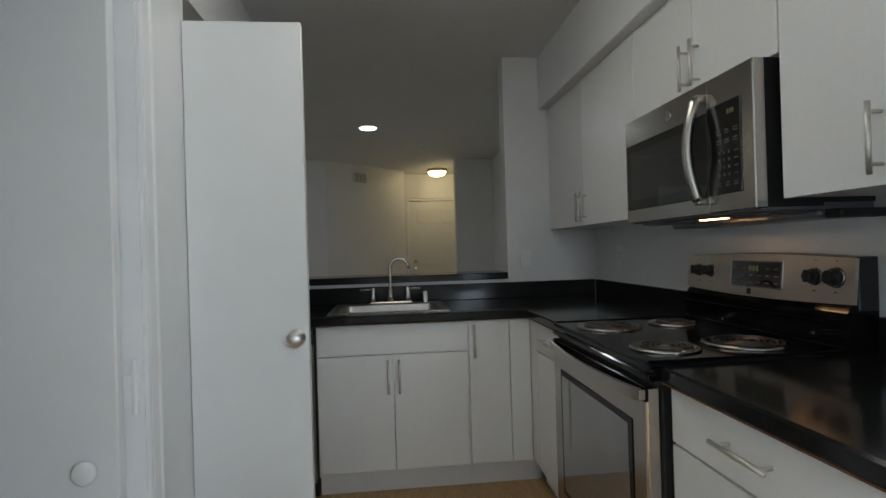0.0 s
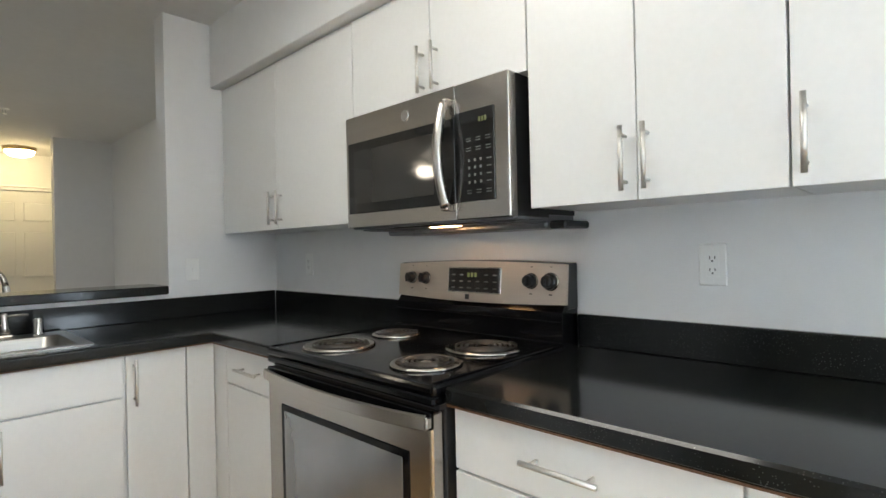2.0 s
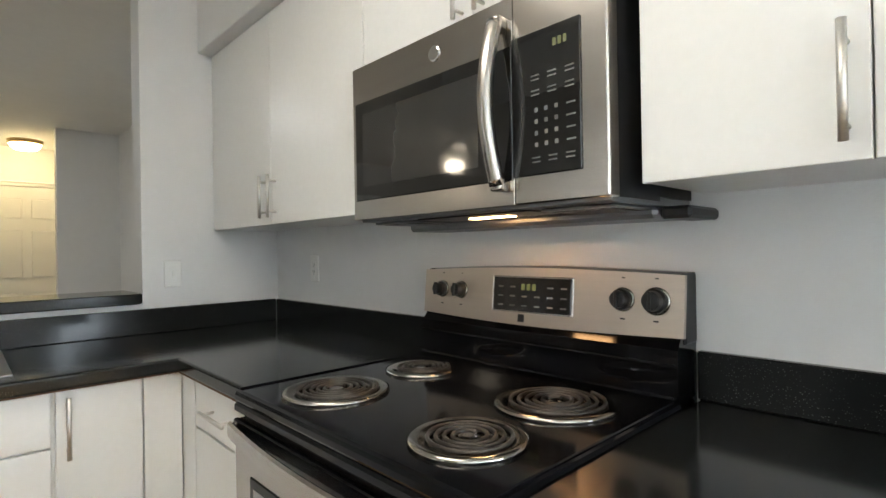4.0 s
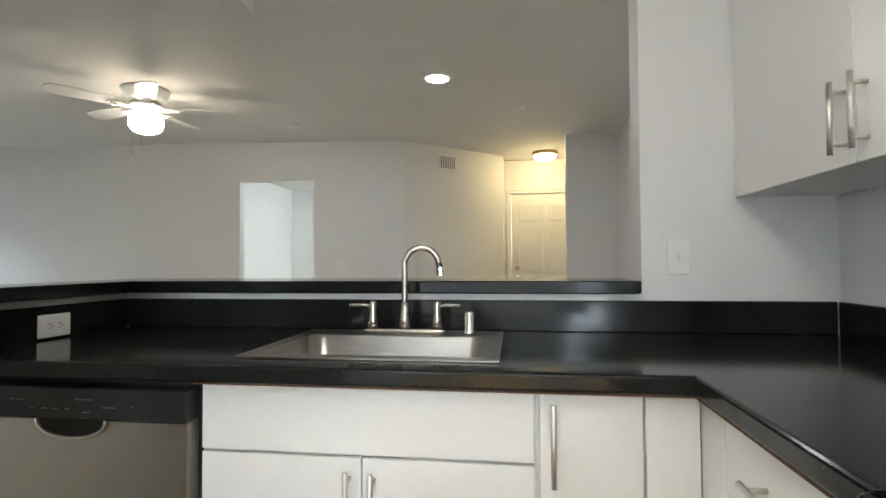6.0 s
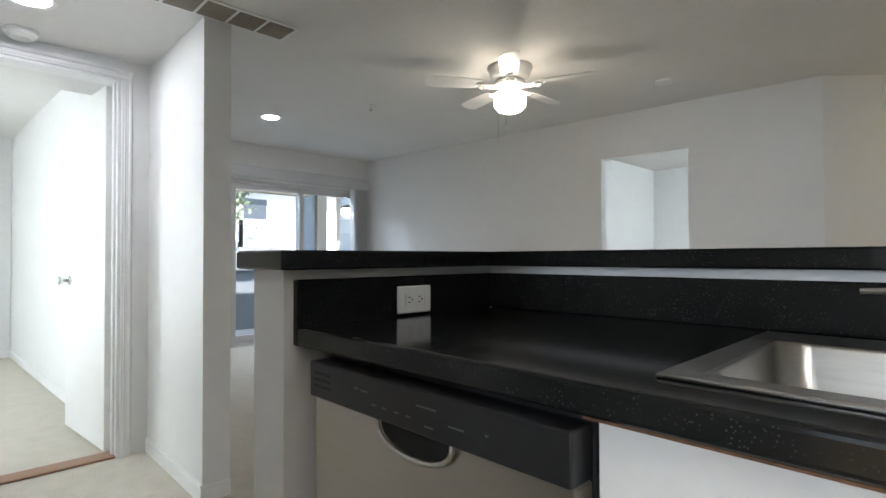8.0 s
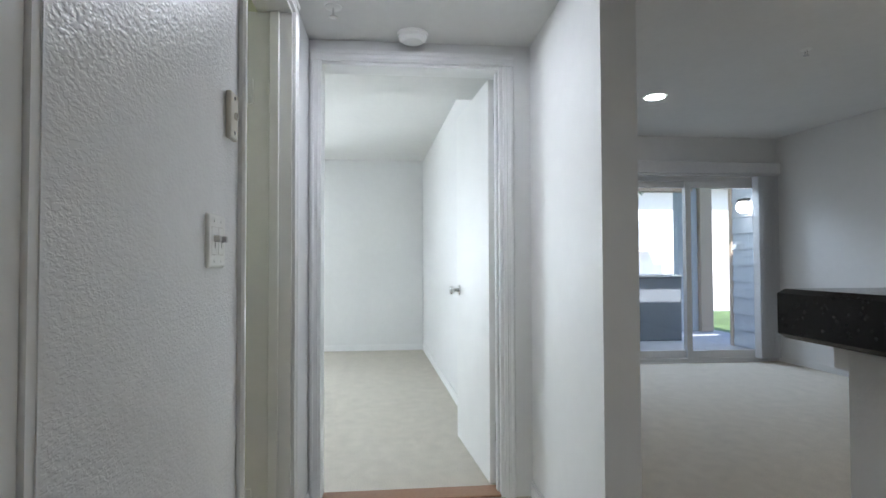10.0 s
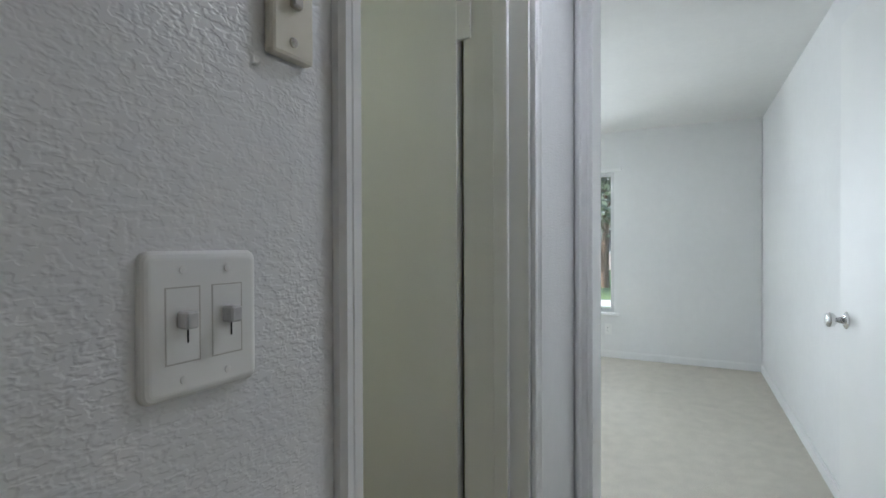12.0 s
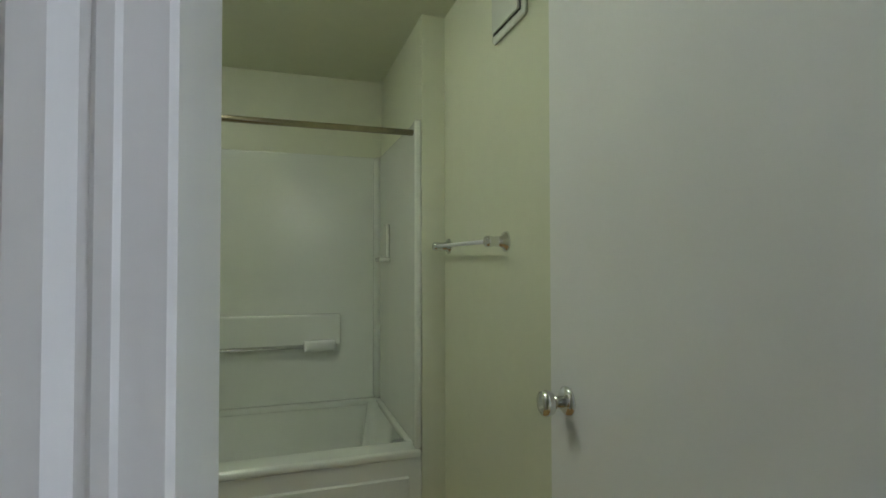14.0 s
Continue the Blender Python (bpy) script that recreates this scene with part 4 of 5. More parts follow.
def plate(label, at, right, normal, kind, w=0.070, h=0.115):
    """A wall plate with its device: kind 'outlet', 'rocker', 'toggle', 'pair' or 'switch2'."""
    c, r, n = Vector(at), Vector(right), Vector(normal)
    up = Vector((0, 0, 1))

    def put(x0, x1, z0, z1, d0, d1, bevel=0.0015):
        b = box(x0, x1, d0, d1, z0, z1, bevel=bevel)
        for v in b.verts:
            v.co = c + r * v.co.x + n * v.co.y + up * v.co.z
        return b
    t = thing("wall_outlet" if kind in ("outlet", "pair") else "light_switch", label, "outlet" if kind in ("outlet", "pair") else "switch", c)
    if kind == "pair":
        w, h = h, w
    if kind == "switch2":
        one = bmesh.new()
        rows = []
        for inset, d in ((0.0, 0.0), (0.0, 0.0028), (0.0008, 0.0046), (0.0026, 0.0064), (0.0052, 0.0075), (0.0070, 0.0078)):
            rad = 0.0085 - inset * 0.7
            row = []
            for sx, sz, a0 in ((1, 1, 0), (-1, 1, 90), (-1, -1, 180), (1, -1, 270)):
                for k in range(6):
                    a = radians(a0 + 18 * k)
                    px = sx * (w / 2 - inset - rad) + rad * math.cos(a)
                    pz = sz * (h / 2 - inset - rad) + rad * math.sin(a)
                    row.append(one.verts.new(c + r * px + n * d + up * pz))
            rows.append(row)
        for p, q in zip(rows, rows[1:]):
            for i in range(24):
                one.faces.new((p[i], p[(i + 1) % 24], q[(i + 1) % 24], q[i]))
        one.faces.new(rows[0][::-1])
        one.faces.new(rows[-1])
    else:
        one = put(-w / 2, w / 2, -h / 2, h / 2, 0, 0.006, 0.003)
    part("cover_plate", one, M_PLATE, t)
    spots = [(0, 0)] if kind != "switch2" else [(-0.020, 0), (0.020, 0)]
    for sx, sz in spots:
        if kind in ("outlet", "pair"):
            flip = kind == "pair"
            p = part("device", put(*((-0.033, 0.033, -0.0165, 0.0165) if flip else (-0.0165, 0.0165, -0.033, 0.033)), 0.006, 0.0075), M_PLATE, t)
            for s in (-1, 1):
                for a in (-1, 1):
                    ux, uz = (s * 0.0165 - 0.003, a * 0.0065) if flip else (a * 0.0065, s * 0.0165 + 0.003)
                    lx, lz = (0.0042, 0.0011) if flip else (0.0011, 0.0042)
                    part("slot", put(ux - lx, ux + lx, uz - lz, uz + lz, 0.0072, 0.0079, 0), M_SLOT, p)
                gx, gz = (s * 0.0165 + 0.0065, 0) if flip else (0, s * 0.0165 - 0.0065)
                part("slot", put(gx - 0.0022, gx + 0.0022, gz - 0.0022, gz + 0.0022, 0.0072, 0.0079, 0), M_SLOT, p)
        elif kind == "switch2":
            p = part("switch_frame", put(sx - 0.0145, sx + 0.0145, -0.029, 0.029, 0.004, 0.0082, 0.001), M_PLATE, t)
            # grey rim paints the thin shadow in the groove round the frame
            part("gap", put(sx - 0.0149, sx + 0.0149, -0.0293, 0.0293, 0.003, 0.0080, 0), M_GROOVESHADE, t)
            tg = put(sx - 0.006, sx + 0.005, -0.002, 0.011, 0.008, 0.021, 0.0015)
            part("toggle", tg, M_TOGGLE, p, "grey worn toggle")
            part("slider", put(sx + 0.003, sx + 0.0042, -0.014, 0.0, 0.0080, 0.0088, 0), M_SLOT, p)
        else:
            p = part("switch_frame", put(-0.0165, 0.0165, -0.033, 0.033, 0.006, 0.0075), M_PLATE, t)
            part("toggle", put(-0.005, 0.005, -0.012, 0.012, 0.007, 0.014, 0.002), M_PLATE, p)
        for s in (-1, 1):
            zz = s * (0.042 if kind == "switch2" else 0.042)
            q = c + r * (sx if kind != "pair" else zz) + up * (zz if kind != "pair" else 0)
            part("screw", turned([(0.0032, 0), (0.0030, 0.0012), (0.001, 0.0015)], q + n * (0.0076 if kind == "switch2" else 0.006), n, 12), M_PLATE, t)
    return t


plate("white duplex outlet on the wall over the worktop", (XE, 1.027, 1.185), (0, -1, 0), (-1, 0, 0), "outlet")
plate("white duplex outlet near the kitchen corner", (XE, 3.035, 1.175), (0, -1, 0), (-1, 0, 0), "outlet")
plate("white light switch on the wall pier", (1.40, YS, 1.165), (1, 0, 0), (0, -1, 0), "toggle")
plate("white sideways outlet on the backsplash of the bar", (-0.536, 3.072, 0.963), (0, 1, 0), (1, 0, 0), "pair")

# ---- closets on the west side ----
t = thing("laundry_door", "white flat laundry closet door swung open inwards", "door", (-0.5, 1.62, 0))
dl = part("leaf", box(-0.960, -0.199, 1.598, 1.633, 0.012, 2.045, bevel=0.003), M_DOOR, t)
part("bumper", turned([(0.010, 0), (0.011, 0.020), (0.030, 0.024), (0.032, 0.034), (0.026, 0.040)], (-0.270, 1.598, 0.690), (0, -1, 0)), M_PLATE, dl, "round white door bumper", True)
part("hinge", box(-0.166, -0.1508, 1.6385, 1.6425, 0.868, 0.962, bevel=0.001), M_TRIM, t)
part("hinge", box(-0.1985, -0.176, 1.629, 1.6365, 0.838, 0.925, bevel=0.001), M_TRIM, t)
part("hinge_pin", rod((-0.171, 1.634, 0.818), (-0.171, 1.634, 0.968), 0.0085, 12), M_TRIM, t)
bm = box(-0.268, -0.1505, 1.643, 1.6545, 0, 2.045)
fixed("trim_laundry_jamb", bm, M_TRIM, "white laundry closet jamb", "door jamb")

t = thing("closet_door", "narrow white closet door swung open", "door", (0.05, 1.975, 0))
part("leaf", box(-0.147, 0.247, 1.962, 1.997, 0.012, 2.045, bevel=0.002), M_DOOR, t)
for s, y in ((-1, 1.962), (1, 1.997)):
    k = part("knob", turned([(0.030, 0), (0.030, 0.004), (0.016, 0.010), (0.012, 0.026), (0.026, 0.036), (0.028, 0.050), (0.020, 0.060)], (0.206, y, 0.955), (0, s, 0)), M_PULL, t, "brushed steel knob", True)
for z in (0.25, 1.0, 1.8):
    part("hinge", rod((-0.150, 1.992, z), (-0.150, 1.992, z + 0.09), 0.006, 10), M_CHROME, t)
t = thing("closet_door", "narrow white closet door, closed", "door", (-0.7, 1.97, 0))
part("leaf", box(-0.898, -0.52, 1.945, 1.980, 0.012, 2.04, bevel=0.002), M_DOOR, t)
# ---- hall ----
plate("white double switch plate with two worn toggles on textured wall", (-1.447, 1.987, 1.157), (-1, 0, 0), (0, 1, 0), "switch2", 0.104, 0.113)
t = thing("intercom_plate", "aged ivory wall box with a screw and latch", "wall box", (-1.56, 1.987, 1.46))
part("box", box(-1.568, -1.514, 1.987, 2.000, 1.394, 1.503, bevel=0.004, seg=2), M_ALMOND, t)
part("latch", box(-1.546, -1.533, 2.000, 2.008, 1.440, 1.456, bevel=0.002), M_NICKEL, t)
for z in (1.409, 1.489):
    part("screw", turned([(0.005, 0), (0.0045, 0.002), (0.002, 0.003)], (-1.539, 2.000, z), (0, 1, 0), 12), M_NICKEL, t)


def can_light(x, y, z, label, lamp=None):
    t = thing("recessed_light", label, "ceiling light", (x, y, z), "recessed lights")
    one = turned([(0.098, 0.0), (0.096, -0.006), (0.078, -0.005), (0.076, 0.0)], (x, y, z - 0.0005), seg=32)
    part("trim_ring", one, M_PLATE, t)
    part("lens", turned([(0.075, 0), (0.070, -0.003)], (x, y, z - 0.004), seg=32), lamp or M_CAN, t)


can_light(-2.215, 2.44, 2.15, "round white recessed ceiling light, lit, in the hall", M_HALLCAN)
can_light(0.345, 5.28, ZC, "round white recessed ceiling light, lit, over the living room")
can_light(-4.36, 4.52, ZC, "round white recessed ceiling light, lit, near the patio door")

t = thing("smoke_detector", "round white smoke detector on the hall ceiling", "smoke detector", (-2.64, 2.45, 2.15))
part("base", turned([(0.070, 0), (0.070, -0.012)], (-2.64, 2.45, 2.15), seg=28), M_PLATE, t)
part("cover", turned([(0.064, -0.012), (0.062, -0.026), (0.045, -0.038), (0.0, -0.040)], (-2.64, 2.45, 2.15), seg=28), M_PLATE, t)


def sprinkler(x, y, z):
    t = thing("sprinkler_head", "small white fire sprinkler on the ceiling", "sprinkler", (x, y, z), "sprinklers")
    part("flange", turned([(0.035, 0), (0.033, -0.004), (0.012, -0.008)], (x, y, z)), M_PLATE, t)
    bm = rod((x - 0.009, y, z - 0.006), (x - 0.009, y, z - 0.04), 0.003, 8)
    rod((x + 0.009, y, z - 0.006), (x + 0.009, y, z - 0.04), 0.003, 8, bm)
    part("frame", bm, M_CHROME, t)
    part("deflector", turned([(0.017, -0.040), (0.017, -0.043)], (x, y, z)), M_CHROME, t)


sprinkler(-2.42, 2.12, 2.15)
sprinkler(-3.36, 5.01, ZC)
sprinkler(0.95, 6.1, ZC)
t = thing("ceiling_speaker", "faint round white detector on the ceiling", "smoke detector", (-1.2, 6.3, ZC))
part("cover", turned([(0.07, 0), (0.065, -0.02), (0.0, -0.025)], (-1.2, 6.3, ZC), seg=28), M_PLATE, t)

# return grille in the lowered ceiling
t = thing("return_grille", "white ceiling grille with dark slots", "air vent", (-1.79, 2.95, 2.15))
part("frame", box(-1.885, -1.705, 2.42, 3.39, 2.143, 2.1495, bevel=0.002), M_TRIM, t)
for k in range(7):
    y0 = 2.435 + k * 0.1355
    part("slot", box(-1.868, -1.722, y0, y0 + 0.122, 2.1415, 2.1428), M_DUST, t)
t = thing("access_panel", "flush white access panel in the lowered ceiling", "access panel", (-1.1, 2.95, 2.15))
part("panel", box(-1.45, -0.75, 2.55, 3.35, 2.145, 2.1495, bevel=0.002), M_CEIL, t)


# long kitchen ceiling light, over the walkway
KX0, KX1, KY0, KY1 = 0.47, 0.77, 1.12, 2.26
t = thing("kitchen_light", "long white kitchen ceiling light with a frosted lens, lit", "ceiling light", (0.62, 1.69, ZC))
part("tray", box(KX0, KX1, KY0, KY1, ZC - 0.05, ZC - 0.0005, bevel=0.008, seg=2), M_PLATE, t, "white metal tray")
part("diffuser", box(KX0 + 0.012, KX1 - 0.012, KY0 + 0.012, KY1 - 0.012, ZC - 0.088, ZC - 0.0505, bevel=0.014, seg=3), M_KITLIGHT, t, "lit frosted lens")
for y in (KY0 + 0.004, KY1 - 0.004):
    part("end_cap", box(KX0 + 0.006, KX1 - 0.006, y - 0.007, y + 0.007, ZC - 0.092, ZC - 0.0505, bevel=0.004), M_PLATE, t)


def round_knob(parent, at, axis, mat=None):
    k = part("knob_rosette", turned([(0.032, 0), (0.032, 0.003), (0.024, 0.009), (0.013, 0.011)], at, axis), M_CHROME, parent, "chrome door knob", True)
    part("knob", turned([(0.012, 0.011), (0.012, 0.030), (0.024, 0.040), (0.027, 0.050), (0.025, 0.060), (0.010, 0.063)], at, axis), M_CHROME, k, "", True)
    return k


# bedroom door, open against the wall
hinge, tip = Vector((-2.862, 2.872)), Vector((-3.585, 2.800))
d = (tip - hinge).normalized()
t = thing("bedroom_door", "white flat bedroom door, open against the wall", "door", (hinge.x, hinge.y, 0))
one = slab(hinge, tip, 0.035, 0.012, 2.03)
part("leaf", one, M_DOOR, t)
q = hinge + d * 0.655
n = Vector((-d.y, d.x))
round_knob(t, (q.x + n.x * 0.035, q.y + n.y * 0.035, 0.935), (n.x, n.y, 0))
part("latch_plate", slab(tip, tip + d * 0.0015, 0.035, 0.90, 0.96), M_CHROME, t)
for z in (0.22, 1.02, 1.80):
    part("hinge", rod((-2.866, 2.868, z), (-2.866, 2.868, z + 0.09), 0.006, 10), M_CHROME, t)

# bathroom door, open
t = thing("bathroom_door", "white flat bathroom door, open inwards", "door", (-2.27, 1.81, 0))
part("leaf", box(-2.295, -2.262, 1.112, 1.812, 0.012, 2.04, bevel=0.002), M_DOOR, t)
round_knob(t, (-2.262, 1.182, 0.940), (1, 0, 0))
part("latch_plate", box(-2.29, -2.267, 1.1105, 1.1125, 0.91, 0.97), M_CHROME, t)
for z in (0.20, 1.70):
    part("hinge", box(-2.276, -2.264, 1.808, 1.846, z, z + 0.09, bevel=0.001), M_TRIM, t, "painted hinge")

# ---- bathroom ----
t = thing("towel_bar", "chrome posts with a clear towel bar on the bathroom wall", "towel bar", (-2.31, 0.5, 1.295))
for y in (0.255, 0.775):
    part("post", turned([(0.030, 0), (0.030, 0.005), (0.018, 0.012), (0.014, 0.040), (0.018, 0.055), (0.014, 0.066)], (-2.31, y, 1.295), (1, 0, 0)), M_CHROME, t, "", True)
part("bar", rod((-2.258, 0.255, 1.295), (-2.258, 0.775, 1.295), 0.0065, 14), M_PLATE, t, "", True)
t = thing("wall_fan", "cream square exhaust fan cover high on the bathroom wall", "exhaust fan", (-2.31, 0.8, 2.05))
part("fan_frame", box(-2.31, -2.295, 0.708, 0.926, 1.900, 2.192, bevel=0.010, seg=3), M_TUB, t)
part("gap", box(-2.2952, -2.2935, 0.727, 0.909, 1.918, 2.175), M_SLOT, t)
part("cover", box(-2.2934, -2.285, 0.731, 0.905, 1.922, 2.170, bevel=0.004, seg=2), M_TUB, t)

t = thing("bathtub", "cream one-piece bathtub with surround, empty", "bathtub", (-1.5, -0.2, 0))
TX0, TX1, TY0, TY1, TZ = -2.2145, -0.72, -0.629, 0.198, 0.505
bm = box(TX0, TX1, 0.165, 0.195, 0.0, TZ - 0.03, bevel=0.004)
box(TX0 + 0.05, TX1 - 0.05, 0.190, 0.203, 0.08, TZ - 0.10, bevel=0.006, bm=bm)
part("apron", bm, M_TUB, t)
bm = box(TX0, TX1, 0.085, 0.205, TZ - 0.035, TZ, bevel=0.014, seg=3)
box(TX0, TX0 + 0.034, TY0, 0.09, TZ - 0.035, TZ, bevel=0.012, seg=3, bm=bm)
box(TX1 - 0.07, TX1, TY0, 0.09, TZ - 0.035, TZ, bevel=0.012, seg=2, bm=bm)
box(TX0, TX1, TY0, TY0 + 0.034, TZ - 0.035, TZ, bevel=0.012, seg=3, bm=bm)
part("rim", bm, M_TUB, t, smooth=False)
one = bmesh.new()
rr = []
for inset, z in ((0.0, TZ - 0.01), (0.03, 0.30), (0.07, 0.15), (0.12, 0.12)):
    rr.append([one.verts.new(p) for p in ((TX0 + 0.024 + inset, TY0 + 0.024 + inset, z), (TX1 - 0.06 - inset, TY0 + 0.024 + inset, z), (TX1 - 0.06 - inset, 0.095 - inset, z), (TX0 + 0.024 + inset, 0.095 - inset, z))])
for p, q in zip(rr, rr[1:]):
    for i in range(4):
        one.faces.new((p[i], p[(i + 1) % 4], q[(i + 1) % 4], q[i]))
one.faces.new(rr[-1])
bmesh.ops.bevel(one, geom=[e for e in one.edges if abs(e.verts[0].co.z - e.verts[1].co.z) > 0.01], offset=0.06, segments=4, affect="EDGES")
part("basin", one, M_TUB, t, smooth=True)
part("surround_back", box(TX0, TX1, TY0, TY0 + 0.018, TZ, 1.80, bevel=0.006, seg=2), M_TUB, t)
part("surround_end", box(TX0, TX0 + 0.018, TY0 + 0.018, 0.165, TZ, 1.80, bevel=0.006, seg=2), M_TUB, t)
part("surround_flange", box(TX0, TX0 + 0.028, 0.150, 0.199, TZ, 1.80, bevel=0.010, seg=3), M_TUB, t)
part("surround_flange", box(TX0, TX0 + 0.05, TY0, TY0 + 0.06, TZ, 1.80, bevel=0.025, seg=4), M_TUB, t)
part("shelf", box(-1.99, -0.95, TY0 + 0.018, TY0 + 0.055, 0.80, 0.965, bevel=0.012, seg=3), M_TUB, t, "moulded shelf")
part("shelf", box(-1.96, -1.80, TY0 + 0.05, TY0 + 0.085, 0.775, 0.835, bevel=0.012, seg=3), M_TUB, t)
part("soap_dish", box(TX0 + 0.018, TX0 + 0.075, -0.42, -0.30, 1.235, 1.255, bevel=0.008, seg=2), M_TUB, t)
part("soap_dish", box(TX0 + 0.018, TX0 + 0.035, -0.40, -0.32, 1.255, 1.42, bevel=0.008, seg=2), M_TUB, t)
part("grab_bar", rod((-1.80, TY0 + 0.075, 0.805), (-1.05, TY0 + 0.075, 0.805), 0.010, 14), M_CHROME, t, "chrome grab bar", True)
t = thing("shower_rod", "brushed metal shower curtain rod across the tub", "curtain rod", (-1.47, 0.165, 1.752))
part("rod", rod((-2.2145, 0.165, 1.752), (-0.72, 0.165, 1.752), 0.0125, 16), M_ROD, t, "", True)
part("flange", turned([(0.026, 0), (0.024, 0.010), (0.015, 0.014)], (-2.2148, 0.165, 1.752), (1, 0, 0)), M_NICKEL, t)
# unseen lamp added overhead so that the bathroom is bright enough
t = thing("bathroom_fill", "added unseen ceiling lamp that lights the bathroom", "ceiling light", (-1.3, 0.8, 2.22))
part("diffuser", turned([(0.13, 0), (0.125, -0.04), (0.08, -0.07), (0, -0.08)], (-1.3, 0.8, 2.22), seg=28), M_BATHFILL, t)

# ---- bedroom window ----
t = thing("window_bedroom", "white sliding bedroom window with a sill, garden behind", "window", (-6.9, 0.47, 0.48), "", "structure")
bm = box(-6.94, -6.89, -0.45, 1.39, 0.48, 0.52)
box(-6.94, -6.89, -0.45, 1.39, 1.94, 1.98, bm=bm)
box(-6.94, -6.89, 1.35, 1.39, 0.52, 1.94, bm=bm)
box(-6.94, -6.89, -0.45, -0.41, 0.52, 1.94, bm=bm)
box(-6.935, -6.895, 0.44, 0.50, 0.52, 1.94, bm=bm)
part("window_frame", bm, M_ALU, t)
for y0, y1 in ((-0.41, 0.44), (0.50, 1.35)):
    g = part("pane", box(-6.918, -6.914, y0, y1, 0.52, 1.94), M_GLASS, t)
    g.visible_shadow = False
part("window_sill", box(-6.86, -6.80, -0.50, 1.45, 0.455, 0.48, bevel=0.004), M_TRIM, t)
t = thing("blind_headrail", "thin white blind headrail over the bedroom window", "blind", (-6.83, 0.47, 2.0))
part("rail", box(-6.85, -6.81, -0.5, 1.47, 1.985, 2.02, bevel=0.004), M_TRIM, t)
plate("white duplex outlet on the bedroom wall", (-6.85, 1.33, 0.30), (0, 1, 0), (1, 0, 0), "outlet")
sprinkler(-2.95, 2.16, 2.15)

# ---- living room ----
t = thing("ceiling_fan", "white hugger ceiling fan with a lit glass globe, at rest", "ceiling fan", (-1.88, 5.19, ZC))
FX, FY = -1.88, 5.19
part("canopy", turned([(0.166, 0), (0.168, -0.012), (0.160, -0.024), (0.142, -0.074), (0.112, -0.098)], (FX, FY, ZC), seg=36), M_PLATE, t, "white fan housing", True)
part("motor", turned([(0.095, -0.098), (0.112, -0.110), (0.112, -0.134), (0.09, -0.150), (0.050, -0.156), (0.050, -0.182), (0.072, -0.196)], (FX, FY, ZC), seg=36), M_PLATE, t, "white fan motor", True)
for k in range(5):
    a = radians(20 + 72 * k)
    m = Matrix.Translation((FX, FY, ZC - 0.136)) @ Matrix.Rotation(a, 4, "Z")
    one = box(0.115, 0.26, -0.024, 0.024, -0.012, -0.004, bevel=0.003)
    bmesh.ops.transform(one, matrix=m, verts=one.verts[:])
    br = part("blade_iron", one, M_PLATE, t)
    one = bmesh.new()
    for cx, cy, rx, ry in ((0.145, 0.0, 0.050, 0.034), (0.200, 0.0, 0.030, 0.046)):
        tube([(cx + rx * math.cos(i * 0.3927), cy + ry * math.sin(i * 0.3927), -0.016) for i in range(16)], 0.006, 6, one, True)
    bmesh.ops.transform(one, matrix=m, verts=one.verts[:])
    part("scroll", one, M_PLATE, br)
    one = bmesh.new()
    row = []
    for x, w in ((0.22, 0.050), (0.27, 0.062), (0.50, 0.072), (0.60, 0.066), (0.63, 0.036)):
        row.append([one.verts.new((x, s * w, z)) for s in (-1, 1) for z in (0.0, 0.006)])
    for p, q in zip(row, row[1:]):
        for i, j in ((0, 1), (1, 3), (3, 2), (2, 0)):
            one.faces.new((p[i], p[j], q[j], q[i]))
    one.faces.new((row[0][0], row[0][1], row[0][3], row[0][2]))
    one.faces.new((row[-1][0], row[-1][2], row[-1][3], row[-1][1]))
    bmesh.ops.transform(one, matrix=m @ Matrix.Rotation(radians(11), 4, "X"), verts=one.verts[:])
    part("blade", one, M_TRIM, br, "white fan blade")
part("globe", turned([(0.062, 0), (0.098, -0.012), (0.116, -0.034), (0.119, -0.062), (0.113, -0.098), (0.090, -0.126), (0.050, -0.142), (0, -0.146)], (FX, FY, ZC - 0.192), seg=32), M_FANLIGHT, t, "lit frosted glass globe", True)
for dx, ln in ((-0.01, 0.36), (0.06, 0.28)):
    c = part("pull_chain", rod((FX + dx, FY - 0.125, ZC - 0.18), (FX + dx, FY - 0.125, ZC - 0.18 - ln), 0.0016, 6), M_NICKEL, t)
    part("chain_end", turned([(0.004, 0), (0.008, -0.01), (0.008, -0.03), (0.003, -0.035)], (FX + dx, FY - 0.125, ZC - 0.18 - ln)), M_PLATE, c)

t = thing("flush_light", "brass-rimmed frosted flush ceiling light, lit warm", "ceiling light", (1.27, 7.93, ZC))
part("pan", turned([(0.155, 0), (0.150, -0.03), (0.140, -0.04)], (1.27, 7.93, ZC), seg=36), M_BRASS, t, "brass rim", True)
part("bowl", turned([(0.136, -0.036), (0.132, -0.06), (0.098, -0.095), (0.03, -0.110), (0, -0.111)], (1.27, 7.93, ZC), seg=36), M_WARM, t, "lit frosted glass bowl", True)

